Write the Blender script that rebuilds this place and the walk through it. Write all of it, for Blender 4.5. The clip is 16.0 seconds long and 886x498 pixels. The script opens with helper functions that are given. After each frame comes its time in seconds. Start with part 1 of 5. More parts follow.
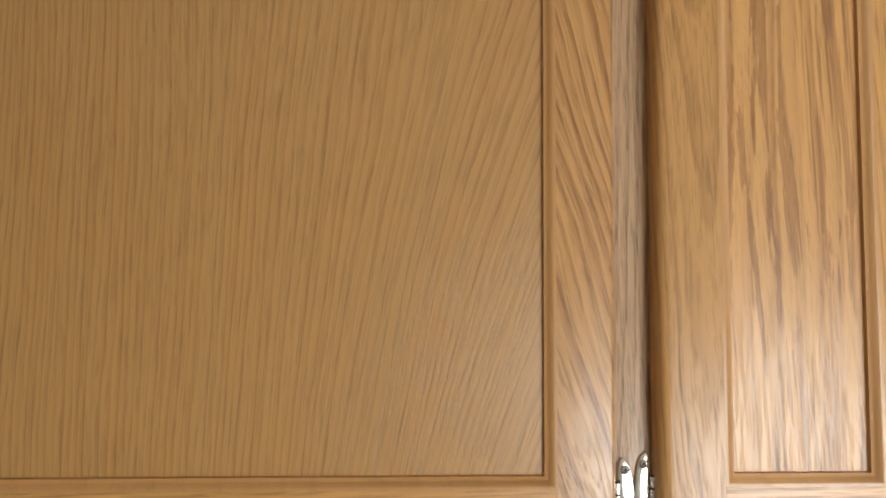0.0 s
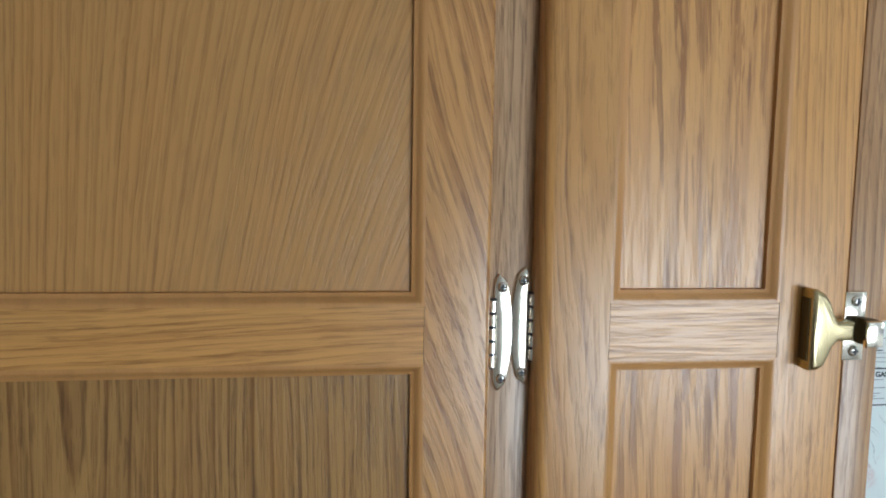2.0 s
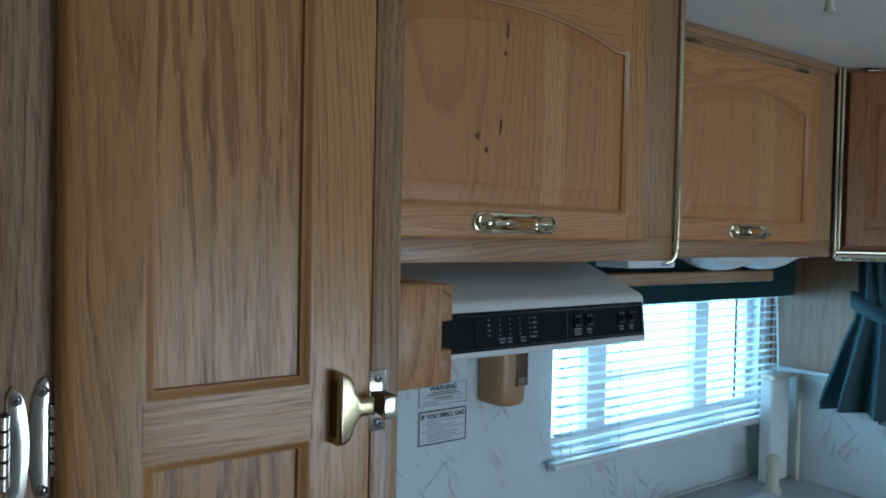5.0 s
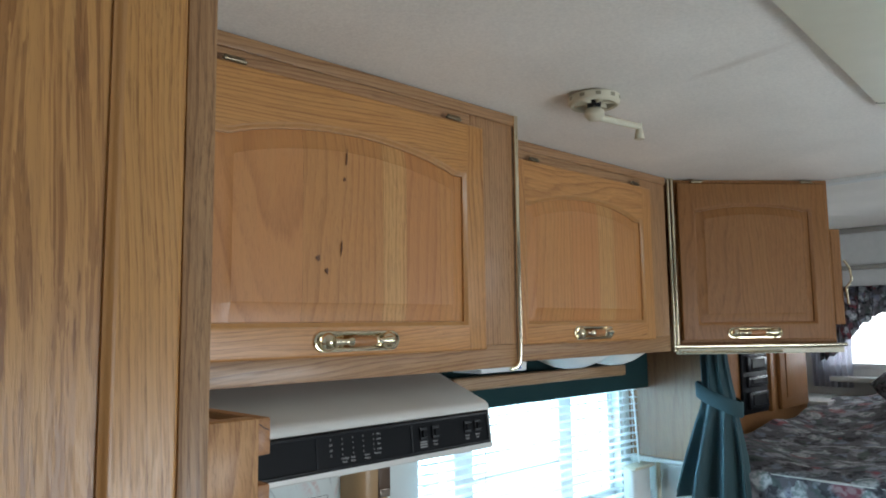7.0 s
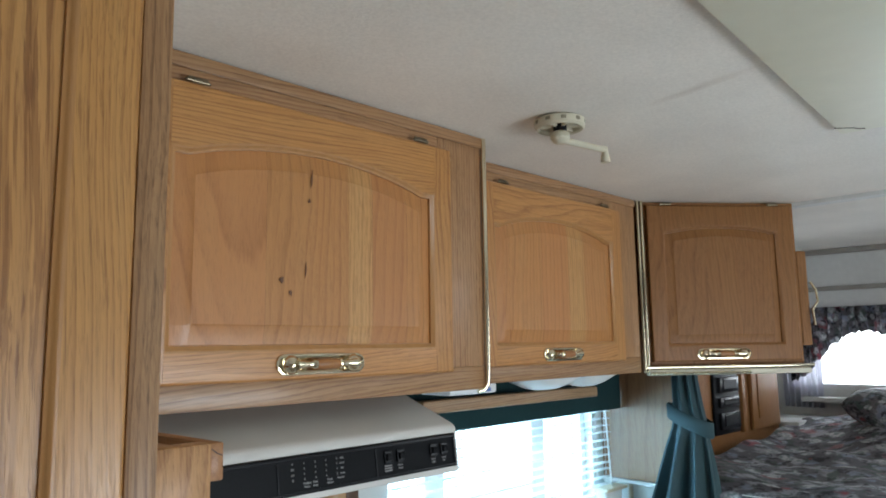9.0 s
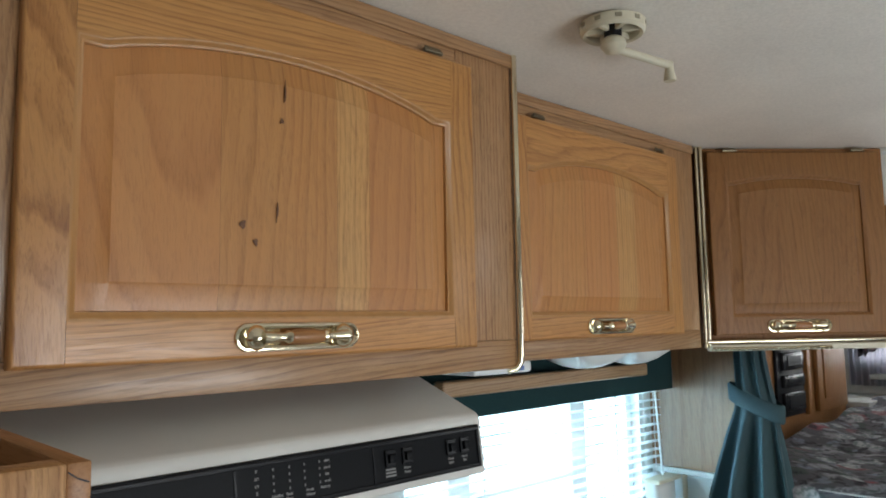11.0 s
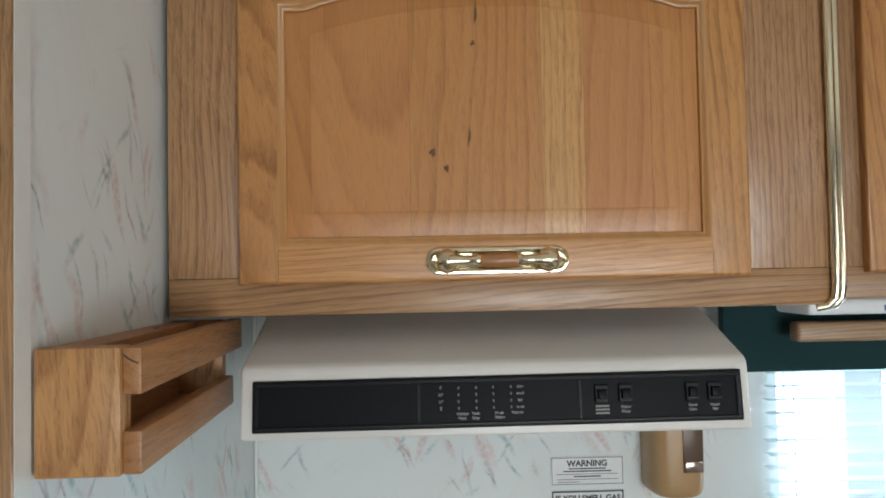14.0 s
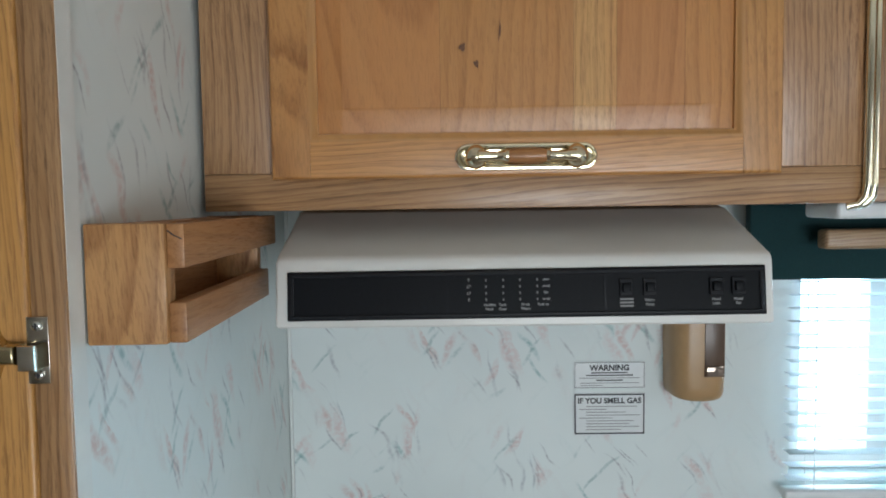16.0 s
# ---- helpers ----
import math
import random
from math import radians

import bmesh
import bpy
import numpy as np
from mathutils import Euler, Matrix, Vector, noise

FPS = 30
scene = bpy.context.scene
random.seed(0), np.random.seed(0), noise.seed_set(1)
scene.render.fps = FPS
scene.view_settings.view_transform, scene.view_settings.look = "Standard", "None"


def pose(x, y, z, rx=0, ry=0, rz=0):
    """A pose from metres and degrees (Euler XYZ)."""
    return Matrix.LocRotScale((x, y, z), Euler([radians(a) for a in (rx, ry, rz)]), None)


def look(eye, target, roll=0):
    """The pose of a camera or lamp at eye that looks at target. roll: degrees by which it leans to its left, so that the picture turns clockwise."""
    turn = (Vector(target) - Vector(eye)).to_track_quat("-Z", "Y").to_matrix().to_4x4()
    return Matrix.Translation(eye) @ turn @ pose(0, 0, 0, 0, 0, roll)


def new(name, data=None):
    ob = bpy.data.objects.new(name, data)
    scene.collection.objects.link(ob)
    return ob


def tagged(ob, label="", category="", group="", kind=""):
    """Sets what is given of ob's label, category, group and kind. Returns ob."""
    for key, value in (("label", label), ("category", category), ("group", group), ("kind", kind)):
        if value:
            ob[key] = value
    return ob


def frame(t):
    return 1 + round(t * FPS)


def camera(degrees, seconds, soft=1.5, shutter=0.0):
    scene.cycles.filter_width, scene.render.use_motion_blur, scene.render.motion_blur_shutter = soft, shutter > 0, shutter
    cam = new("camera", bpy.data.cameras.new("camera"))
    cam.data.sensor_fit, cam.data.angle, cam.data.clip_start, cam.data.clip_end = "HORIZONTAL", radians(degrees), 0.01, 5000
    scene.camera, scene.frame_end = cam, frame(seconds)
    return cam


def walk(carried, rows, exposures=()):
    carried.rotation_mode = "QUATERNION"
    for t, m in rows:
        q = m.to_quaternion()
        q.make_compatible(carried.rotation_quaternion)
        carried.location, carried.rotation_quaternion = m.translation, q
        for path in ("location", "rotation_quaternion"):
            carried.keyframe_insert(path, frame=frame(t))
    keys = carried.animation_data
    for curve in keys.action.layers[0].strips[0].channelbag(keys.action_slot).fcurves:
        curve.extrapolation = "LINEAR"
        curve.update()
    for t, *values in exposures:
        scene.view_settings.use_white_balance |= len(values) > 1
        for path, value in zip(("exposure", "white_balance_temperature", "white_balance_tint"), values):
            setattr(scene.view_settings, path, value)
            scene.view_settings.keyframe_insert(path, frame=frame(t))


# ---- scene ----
LIGHT_KITCHEN, LIGHT_DINETTE, LIGHT_BED, FILL_BEDSIDE, FILL_ENTRY = 18.5, 22.5, 8, 3.5, 0.3
EXPO = [(0.0, 1.0, 6700, 10), (0.4, 0.78, 6500, 9), (1.0, 0.7, 6300, 8), (2.0, 0.6, 5800, 4), (2.5, 0.53, 5350, 1), (3.0, 0.26, 5000, 0), (3.5, 0.08, 4880, 0), (4.0, -0.32, 4920, 0), (5.0, -0.82, 5060, 1), (7.3, -0.02, 6100, 7), (8.0, 0.06, 6100, 7), (8.7, 0.09, 6100, 7), (10.8, 0.0, 6450, 9), (12.0, -0.26, 6750, 10), (12.5, -0.17, 6850, 11), (14.5, 0.15, 6450, 10), (16.0, 0.02, 6200, 8)]
cam = camera(63.8, 16.0, soft=1.8)
PATH = [
    (0, (0.049, 0.009, 1.558), (0.137, 2.003, 1.683), 0.3),
    (0.5, (0.069, 0.013, 1.543), (0.221, 2.006, 1.608), -0.1),
    (1, (0.073, 0.032, 1.532), (0.325, 2.016, 1.527), 0.3),
    (1.5, (0.075, 0.047, 1.52), (0.307, 2.032, 1.441), 0.9),
    (2, (0.104, 0.071, 1.505), (0.353, 2.045, 1.308), 0.9),
    (2.5, (0.132, 0.077, 1.491), (0.541, 2.016, 1.22), 0.7),
    (3, (0.135, 0.076, 1.492), (0.704, 1.968, 1.181), 0.7),
    (3.5, (0.131, 0.062, 1.497), (0.842, 1.908, 1.198), 0.8),
    (4, (0.135, 0.046, 1.511), (0.991, 1.841, 1.294), 0.9),
    (4.5, (0.149, 0.039, 1.525), (1.15, 1.766, 1.391), 1.0),
    (5, (0.161, 0.033, 1.539), (1.308, 1.671, 1.491), 1.2),
    (5.2, (0.166, 0.034, 1.545), (1.362, 1.637, 1.526), 1.1),
    (7.3, (0.192, -0.039, 1.572), (1.58, 1.38, 1.813), -1.0),
    (7.5, (0.194, -0.04, 1.571), (1.593, 1.366, 1.829), -1.2),
    (8, (0.199, -0.046, 1.571), (1.613, 1.34, 1.848), -1.5),
    (8.5, (0.199, -0.046, 1.57), (1.616, 1.339, 1.849), -1.3),
    (8.7, (0.199, -0.049, 1.573), (1.614, 1.337, 1.849), -1.1),
    (10.8, (0.358, 0.083, 1.563), (1.721, 1.531, 1.778), -0.8),
    (11, (0.384, 0.113, 1.563), (1.736, 1.572, 1.767), -1.0),
    (11.5, (0.441, 0.149, 1.559), (1.681, 1.706, 1.762), -1.3),
    (12, (0.53, 0.151, 1.562), (1.492, 1.893, 1.763), -0.9),
    (12.5, (0.605, 0.129, 1.565), (1.174, 2.041, 1.716), -0.2),
    (13, (0.66, 0.089, 1.557), (0.97, 2.061, 1.672), -0.6),
    (13.5, (0.684, 0.053, 1.548), (0.817, 2.047, 1.638), -0.9),
    (14, (0.689, 0.038, 1.542), (0.739, 2.036, 1.604), -1.1),
    (14.5, (0.689, 0.037, 1.534), (0.698, 2.037, 1.558), -0.8),
    (15, (0.691, 0.035, 1.525), (0.707, 2.035, 1.497), -0.7),
    (15.5, (0.691, 0.027, 1.514), (0.678, 2.025, 1.432), -0.8),
    (16, (0.685, 0.026, 1.509), (0.661, 2.021, 1.375), -0.8),
]
walk(cam, [(t, look(eye, target, roll)) for t, eye, target, roll in PATH], exposures=EXPO)

# ---- light ----
world = bpy.data.worlds.new("sky")
scene.world = world
world.use_nodes = True
wn = world.node_tree
sky = wn.nodes.new("ShaderNodeTexSky")
sky.sky_type, sky.sun_disc = "NISHITA", False
sky.sun_elevation, sky.sun_rotation = radians(48), radians(20)
wn.links.new(sky.outputs[0], wn.nodes["Background"].inputs[0])
wn.nodes["Background"].inputs[1].default_value = 0.1
sun = new("sun", bpy.data.lights.new("sun", "SUN"))
sun.data.energy, sun.data.angle, sun.data.color = 2.5, radians(0.5), (1, 0.95, 0.88)
sun.matrix_world = look((1, 6, 8), (0.2, 3.2, 4.6))


def opening_light(name, at, towards, w, h, watts, colour):
    lamp = bpy.data.lights.new(name, "AREA")
    lamp.shape, lamp.size, lamp.size_y = "RECTANGLE", w, h
    lamp.energy, lamp.color = watts, colour
    ob = new(name, lamp)
    ob.matrix_world = look(at, towards)
    return ob


opening_light("daylight_kitchen", (1.59, 1.25, 1.25), (1.59, 0, 1.25), 0.95, 0.6, LIGHT_KITCHEN, (0.48, 0.79, 1.0))
opening_light("daylight_dinette", (1.25, -1.36, 1.06), (1.25, 0, 1.06), 1.2, 0.6, LIGHT_DINETTE, (0.93, 0.97, 1.0))
opening_light("daylight_bedroom", (3.56, 0.45, 1.48), (0, 0.45, 1.48), 1.4, 0.42, LIGHT_BED, (0.95, 0.98, 1.0))
# Added fill through an unseen opening, to brighten the bedroom wall and quilt.
opening_light("daylight_bedside", (2.9, -1.30, 1.52), (2.9, 0, 1.52), 0.7, 0.34, FILL_BEDSIDE, (0.95, 0.98, 1.0))
# Weak added fill from the unseen west end, through an opening made for it.
opening_light("daylight_entry", (-1.62, -0.3, 1.25), (0, -0.3, 1.25), 0.8, 0.7, FILL_ENTRY, (0.93, 0.97, 1.0))


# ---- materials ----
def node(t, kind, **values):
    n = t.nodes.new(kind)
    for key, v in values.items():
        n.inputs[key.replace("_", " ")].default_value = v
    return n


def shader(name, colour, rough=0.5, metal=0.0):
    m = bpy.data.materials.new(name)
    m.use_nodes = True
    b = m.node_tree.nodes["Principled BSDF"]
    b.inputs["Base Color"].default_value = (*colour, 1)
    b.inputs["Roughness"].default_value, b.inputs["Metallic"].default_value = rough, metal
    return m, m.node_tree, b


def mixed(t, fac, a, b, mode="MIX"):
    """A colour mix of sockets or colours."""
    n = t.nodes.new("ShaderNodeMix")
    n.data_type, n.blend_type = "RGBA", mode
    for s, v in ((n.inputs[0], fac), (n.inputs[6], a), (n.inputs[7], b)):
        if isinstance(v, bpy.types.NodeSocket):
            t.links.new(v, s)
        elif isinstance(v, tuple):
            s.default_value = (*v, 1)
        else:
            s.default_value = v
    return n.outputs[2]


def ramp(t, source, *stops):
    n = t.nodes.new("ShaderNodeValToRGB")
    e = n.color_ramp.elements
    while len(e) < len(stops):
        e.new(0.5)
    for k, (p, v) in zip(e, stops):
        k.position = p
        k.color = (v, v, v, 1)
    t.links.new(source, n.inputs[0])
    return n.outputs[0]


def sums(t, op, a, b):
    n = t.nodes.new("ShaderNodeMath")
    n.operation = op
    for s, v in zip(n.inputs, (a, b)):
        if isinstance(v, bpy.types.NodeSocket):
            t.links.new(v, s)
        else:
            s.default_value = v
    return n.outputs[0]


def relief(t, b, height, strength, distance):
    n = node(t, "ShaderNodeBump", Strength=strength, Distance=distance)
    t.links.new(height, n.inputs["Height"])
    t.links.new(n.outputs[0], b.inputs["Normal"])


def object_space(t, move=(0, 0, 0), turn=(0, 0, 0), size=(1, 1, 1), shift=0.0, fan=None):
    """Object coordinates, moved by the object's own chance, then turned and scaled. fan: (x, rate, z) bends the lines outward with height."""
    c = t.nodes.new("ShaderNodeTexCoord").outputs["Object"]
    if fan:
        sep, comb = t.nodes.new("ShaderNodeSeparateXYZ"), t.nodes.new("ShaderNodeCombineXYZ")
        t.links.new(c, sep.inputs[0])
        across = sums(t, "SUBTRACT", sep.outputs[0], fan[0])
        up = sums(t, "MULTIPLY", sums(t, "SUBTRACT", sep.outputs[2], fan[2]), fan[1])
        spread = sums(t, "MAXIMUM", sums(t, "ADD", sums(t, "MULTIPLY", across, up), 1.0), 0.3)
        t.links.new(sums(t, "DIVIDE", across, spread), comb.inputs[0])
        t.links.new(sep.outputs[1], comb.inputs[1])
        t.links.new(sep.outputs[2], comb.inputs[2])
        c = comb.outputs[0]
    if shift:
        info = t.nodes.new("ShaderNodeObjectInfo").outputs["Random"]
        comb = t.nodes.new("ShaderNodeCombineXYZ")
        for i, k in enumerate((1.0, 0.35, 7.0)):
            w = sums(t, "MULTIPLY", info, k * (13.7, 7.1, 3.3)[i])
            w = sums(t, "FRACT", w, 0.0)
            w = sums(t, "SUBTRACT", w, 0.5)
            w = sums(t, "MULTIPLY", w, shift * k)
            t.links.new(w, comb.inputs[i])
        add = t.nodes.new("ShaderNodeVectorMath")
        t.links.new(c, add.inputs[0])
        t.links.new(comb.outputs[0], add.inputs[1])
        c = add.outputs[0]
    m = t.nodes.new("ShaderNodeMapping")
    m.inputs[1].default_value, m.inputs[2].default_value, m.inputs[3].default_value = move, [radians(a) for a in turn], size
    t.links.new(c, m.inputs[0])
    return m.outputs[0]


def oak(name, light, dark, along="z", period=0.007, axis=(0.0, 0.06, 0.0), tilt=(4, 3), shift=0.3, contrast=0.75, pores=0.5, rough=0.33, vary=0.16, wild=0.012, open_grain=0.25, fan=None, slash=(210, 4.5)):
    """Oiled oak: growth rings cut by the surface into straight or arched grain, fine pores, board-to-board change."""
    m, t, b = shader(name, light, rough)
    turn = (tilt[0], tilt[1], 0) if along == "z" else (0, 90 + tilt[1], tilt[0])
    v = object_space(t, axis, turn, (1, 1, 1), shift, fan)

    def stretched(across, lengthwise, detail, source=None, roughness=0.55):
        mp = t.nodes.new("ShaderNodeMapping")
        mp.inputs[3].default_value = (across, across, lengthwise)
        t.links.new(source or v, mp.inputs[0])
        n = node(t, "ShaderNodeTexNoise", Scale=1.0, Detail=detail, Roughness=roughness)
        t.links.new(mp.outputs[0], n.inputs["Vector"])
        return n

    def warped(noise_node, amount, source):
        w = t.nodes.new("ShaderNodeVectorMath")
        w.operation = "MULTIPLY_ADD"
        w.inputs[1].default_value = (amount, amount, 0)
        t.links.new(noise_node.outputs["Color"], w.inputs[0])
        t.links.new(source, w.inputs[2])
        return w.outputs[0]

    u = warped(stretched(8, 2.0, 2.0), wild * 2.5, v)
    u = warped(stretched(70, 7.0, 2.0), 0.0045, u)
    bands = []
    for p, profile in ((period, "SAW"), (period * 2.37, "SIN")):
        wave = node(t, "ShaderNodeTexWave", Scale=2 * math.pi / (20 * p), Distortion=0.6, Detail=2.0, Detail_Scale=0.6)
        wave.wave_type, wave.rings_direction, wave.wave_profile = "RINGS", "Z", profile
        t.links.new(u, wave.inputs["Vector"])
        bands.append(wave.outputs["Fac"])
    rings = sums(t, "MULTIPLY", ramp(t, bands[0], (0.0, 0.1), (0.5, 0.3), (0.88, 1.0), (1.0, 0.2)), sums(t, "ADD", sums(t, "MULTIPLY", bands[1], 0.5), 0.55))
    flecks = ramp(t, stretched(640, 24, 3.0, u, 0.65).outputs["Fac"], (0.50, 0.0), (0.60, 1.0))
    streaks = ramp(t, stretched(55, 2.2, 3.0, u).outputs["Fac"], (0.3, 0.0), (0.72, 1.0))
    slashes = ramp(t, stretched(slash[0], slash[1], 4.0, u, 0.62).outputs["Fac"], (0.515, 0.0), (0.56, 1.0))
    f = sums(t, "MULTIPLY", sums(t, "MULTIPLY", rings, contrast), sums(t, "ADD", sums(t, "MULTIPLY", streaks, 0.8), 0.5))
    f = sums(t, "ADD", f, sums(t, "MULTIPLY", slashes, open_grain))
    f = sums(t, "MINIMUM", f, 1.0)
    c = mixed(t, f, light, dark)
    deep = tuple(k * 0.55 for k in dark)
    p = sums(t, "MULTIPLY", flecks, sums(t, "ADD", sums(t, "MULTIPLY", f, 0.75 * pores), 0.3 * pores))
    c = mixed(t, p, c, deep)
    c = mixed(t, sums(t, "MULTIPLY", streaks, 0.25), c, tuple(k * j for k, j in zip(light, (1.12, 0.95, 0.78))))
    hsv = t.nodes.new("ShaderNodeHueSaturation")
    info = t.nodes.new("ShaderNodeObjectInfo").outputs["Random"]
    t.links.new(sums(t, "ADD", sums(t, "MULTIPLY", info, vary), 1 - vary / 2), hsv.inputs["Value"])
    t.links.new(sums(t, "ADD", sums(t, "MULTIPLY", sums(t, "FRACT", sums(t, "MULTIPLY", info, 17.3), 0.0), vary * 0.02), 0.5 - vary * 0.01), hsv.inputs["Hue"])
    t.links.new(c, hsv.inputs["Color"])
    t.links.new(hsv.outputs[0], b.inputs["Base Color"])
    t.links.new(sums(t, "ADD", sums(t, "MULTIPLY", flecks, 0.12), rough), b.inputs["Roughness"])
    b.inputs["Coat Weight"].default_value, b.inputs["Coat Roughness"].default_value = 0.2, 0.22
    relief(t, b, sums(t, "ADD", sums(t, "MULTIPLY", flecks, -0.6), sums(t, "MULTIPLY", f, -0.4)), 0.22, 0.0005)
    return m


GOLD_L, GOLD_D = (0.51, 0.275, 0.085), (0.23, 0.098, 0.025)
GREY_L, GREY_D = (0.44, 0.288, 0.160), (0.18, 0.102, 0.054)
oak_door = oak("oak_door_stile", GOLD_L, GOLD_D, "z", 0.0055, tilt=(3, 2), contrast=0.7, pores=0.8, open_grain=0.07)
oak_rail = oak("oak_door_rail", GOLD_L, GOLD_D, "x", 0.005, tilt=(3, 2), contrast=0.6, pores=0.9)
oak_arch = oak("oak_arch_stile", (0.53, 0.265, 0.087), (0.26, 0.104, 0.030), "z", 0.0085, (0, 0.10, 0), tilt=(6, 3), contrast=0.85, open_grain=0.2, wild=0.02, vary=0.16)
oak_arch_rail = oak("oak_arch_rail", (0.53, 0.267, 0.087), (0.25, 0.101, 0.029), "x", 0.0055, tilt=(4, 3), contrast=0.8, open_grain=0.22, wild=0.02)
oak_panel = oak("oak_door_panel", (0.53, 0.256, 0.086), (0.28, 0.112, 0.035), "z", 0.011, (0, 0.10, 0), (5, 2), contrast=0.55, pores=0.4, vary=0.14, open_grain=0.14)
oak_panel_pale = oak("oak_pale_stave", (0.58, 0.325, 0.122), (0.33, 0.160, 0.055), "z", 0.007, (0, 0.04, 0), (3, 1), contrast=0.7, pores=0.6, vary=0.06, open_grain=0.25, slash=(260, 6))
oak_panel_rose = oak("oak_rosy_stave", (0.52, 0.241, 0.083), (0.28, 0.106, 0.034), "z", 0.013, (0, 0.12, 0), (6, 2), contrast=0.5, pores=0.35, vary=0.08, open_grain=0.08)
for wood in (oak_panel, oak_panel_pale, oak_panel_rose):
    wood.node_tree.nodes["Principled BSDF"].inputs["Coat Weight"].default_value = 0.08
# Same oak as the neighbours, darkened: the corner's shade is in the colour.
oak_corner_shaded = oak("oak_corner_door_shaded", (0.285, 0.133, 0.044), (0.165, 0.067, 0.020), "z", 0.011, (0, 0.08, 0), tilt=(6, 3), contrast=0.6, pores=0.35, vary=0.1, rough=0.42, wild=0.03)
oak_corner_shaded.node_tree.nodes["Principled BSDF"].inputs["Coat Weight"].default_value = 0.0
oak_corner_shaded.node_tree.nodes["Principled BSDF"].inputs["Specular IOR Level"].default_value = 0.3
oak_frame = oak("oak_face_frame", GREY_L, GREY_D, "z", 0.004, tilt=(2, 1), contrast=0.9, pores=1.0)
oak_frame_rail = oak("oak_face_frame_rail", GREY_L, GREY_D, "x", 0.0045, tilt=(2, 2), contrast=0.85, pores=0.6)
oak_warm = oak("oak_cabinet_frame", (0.415, 0.240, 0.115), (0.18, 0.088, 0.038), "z", 0.0055, (0, 0.05, 0), tilt=(4, 2), contrast=0.85, pores=0.7)
oak_warm_rail = oak("oak_cabinet_frame_rail", (0.415, 0.240, 0.115), (0.18, 0.088, 0.038), "x", 0.0055, tilt=(4, 3), contrast=0.9, pores=0.6)
oak_veneer = oak("oak_veneer_panel", (0.445, 0.243, 0.082), (0.21, 0.094, 0.028), "z", 0.0046, (0.35, 0.0, 0), (0, 0), 0, contrast=0.62, pores=0.55, vary=0.02, wild=0.010, open_grain=0.05, fan=(0.41, 4.6, 1.345))
oak_veneer_low = oak("oak_veneer_lower", (0.36, 0.206, 0.069), (0.145, 0.068, 0.021), "z", 0.0048, (-0.53, 0.035, 0), (2, 0), 0, contrast=0.95, pores=0.8, vary=0.02, open_grain=0.3)
oak_reed = oak("oak_open_grain_panel", (0.53, 0.285, 0.092), (0.215, 0.090, 0.027), "z", 0.012, (0, 0.09, 0), (2.5, 1.5), 0.25, contrast=0.7, pores=0.5, vary=0.1, open_grain=0.62, slash=(150, 2.4))
oak_reed.node_tree.nodes["Principled BSDF"].inputs["Coat Weight"].default_value = 0.1
oak_partition = oak("oak_partition", (0.28, 0.152, 0.072), (0.17, 0.085, 0.038), "z", 0.012, (0.3, 0.2, 0), (3, 3), 0, contrast=0.6, pores=0.6, vary=0.02)
oak_rack = oak("oak_rack", (0.52, 0.285, 0.112), (0.25, 0.105, 0.034), "z", 0.0075, (-0.022, 0.055, 0), (7, 3), 0, contrast=1.0, pores=0.6, vary=0.03, rough=0.5, open_grain=0.25)
oak_bar = oak("oak_rack_bar", (0.38, 0.182, 0.070), (0.22, 0.090, 0.030), "z", 0.010, (0.03, 0.05, 0), (92, 2), 0.2, contrast=0.5, pores=0.5, vary=0.15, rough=0.5)
oak_grip = oak("oak_pull_grip", (0.42, 0.20, 0.075), (0.26, 0.105, 0.035), "x", 0.004, (0, 0.01, 0), (2, 2), 0.1)
oak_cathedral = oak("oak_cathedral_stile", (0.50, 0.268, 0.090), (0.22, 0.092, 0.027), "z", 0.0085, (-0.30, -0.02, -1.4), (0, 17), 0, contrast=1.0, pores=0.8, vary=0.02, wild=0.028, open_grain=0.2)
oak_mould = oak("oak_moulding", (0.46, 0.238, 0.082), (0.30, 0.140, 0.045), "z", 0.02, (0.3, 0.3, 0), (2, 2), 0.1, contrast=0.35, pores=0.2, vary=0.1, open_grain=0.05)
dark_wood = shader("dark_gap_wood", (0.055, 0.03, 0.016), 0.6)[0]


def speckled(name, colour, rough=0.5, scale=60.0, amount=0.12, bump=0.1, metal=0.0, stain=0.0):
    """Painted or moulded surface with fine mottling and a slow change of tone."""
    m, t, b = shader(name, colour, rough, metal)
    v = object_space(t)
    fine, slow = node(t, "ShaderNodeTexNoise", Scale=scale, Detail=4.0), node(t, "ShaderNodeTexNoise", Scale=3.1, Detail=3.0)
    for n in (fine, slow):
        t.links.new(v, n.inputs["Vector"])
    f = sums(t, "ADD", sums(t, "MULTIPLY", fine.outputs["Fac"], 0.5), sums(t, "MULTIPLY", slow.outputs["Fac"], 0.5 + stain))
    f = ramp(t, f, (0.35, 0.0), (0.7 + stain / 2, 1.0))
    t.links.new(mixed(t, f, tuple(k * (1 - amount) for k in colour), tuple(min(1, k * (1 + amount * 0.5)) for k in colour)), b.inputs["Base Color"])
    if bump:
        relief(t, b, fine.outputs["Fac"], bump, 0.001)
    return m


def brass(name, colour, rough):
    m, t, b = shader(name, colour, rough, 1.0)
    n = node(t, "ShaderNodeTexNoise", Scale=140.0, Detail=3.0)
    t.links.new(object_space(t), n.inputs["Vector"])
    t.links.new(sums(t, "ADD", sums(t, "MULTIPLY", n.outputs["Fac"], 0.12), rough - 0.05), b.inputs["Roughness"])
    return m


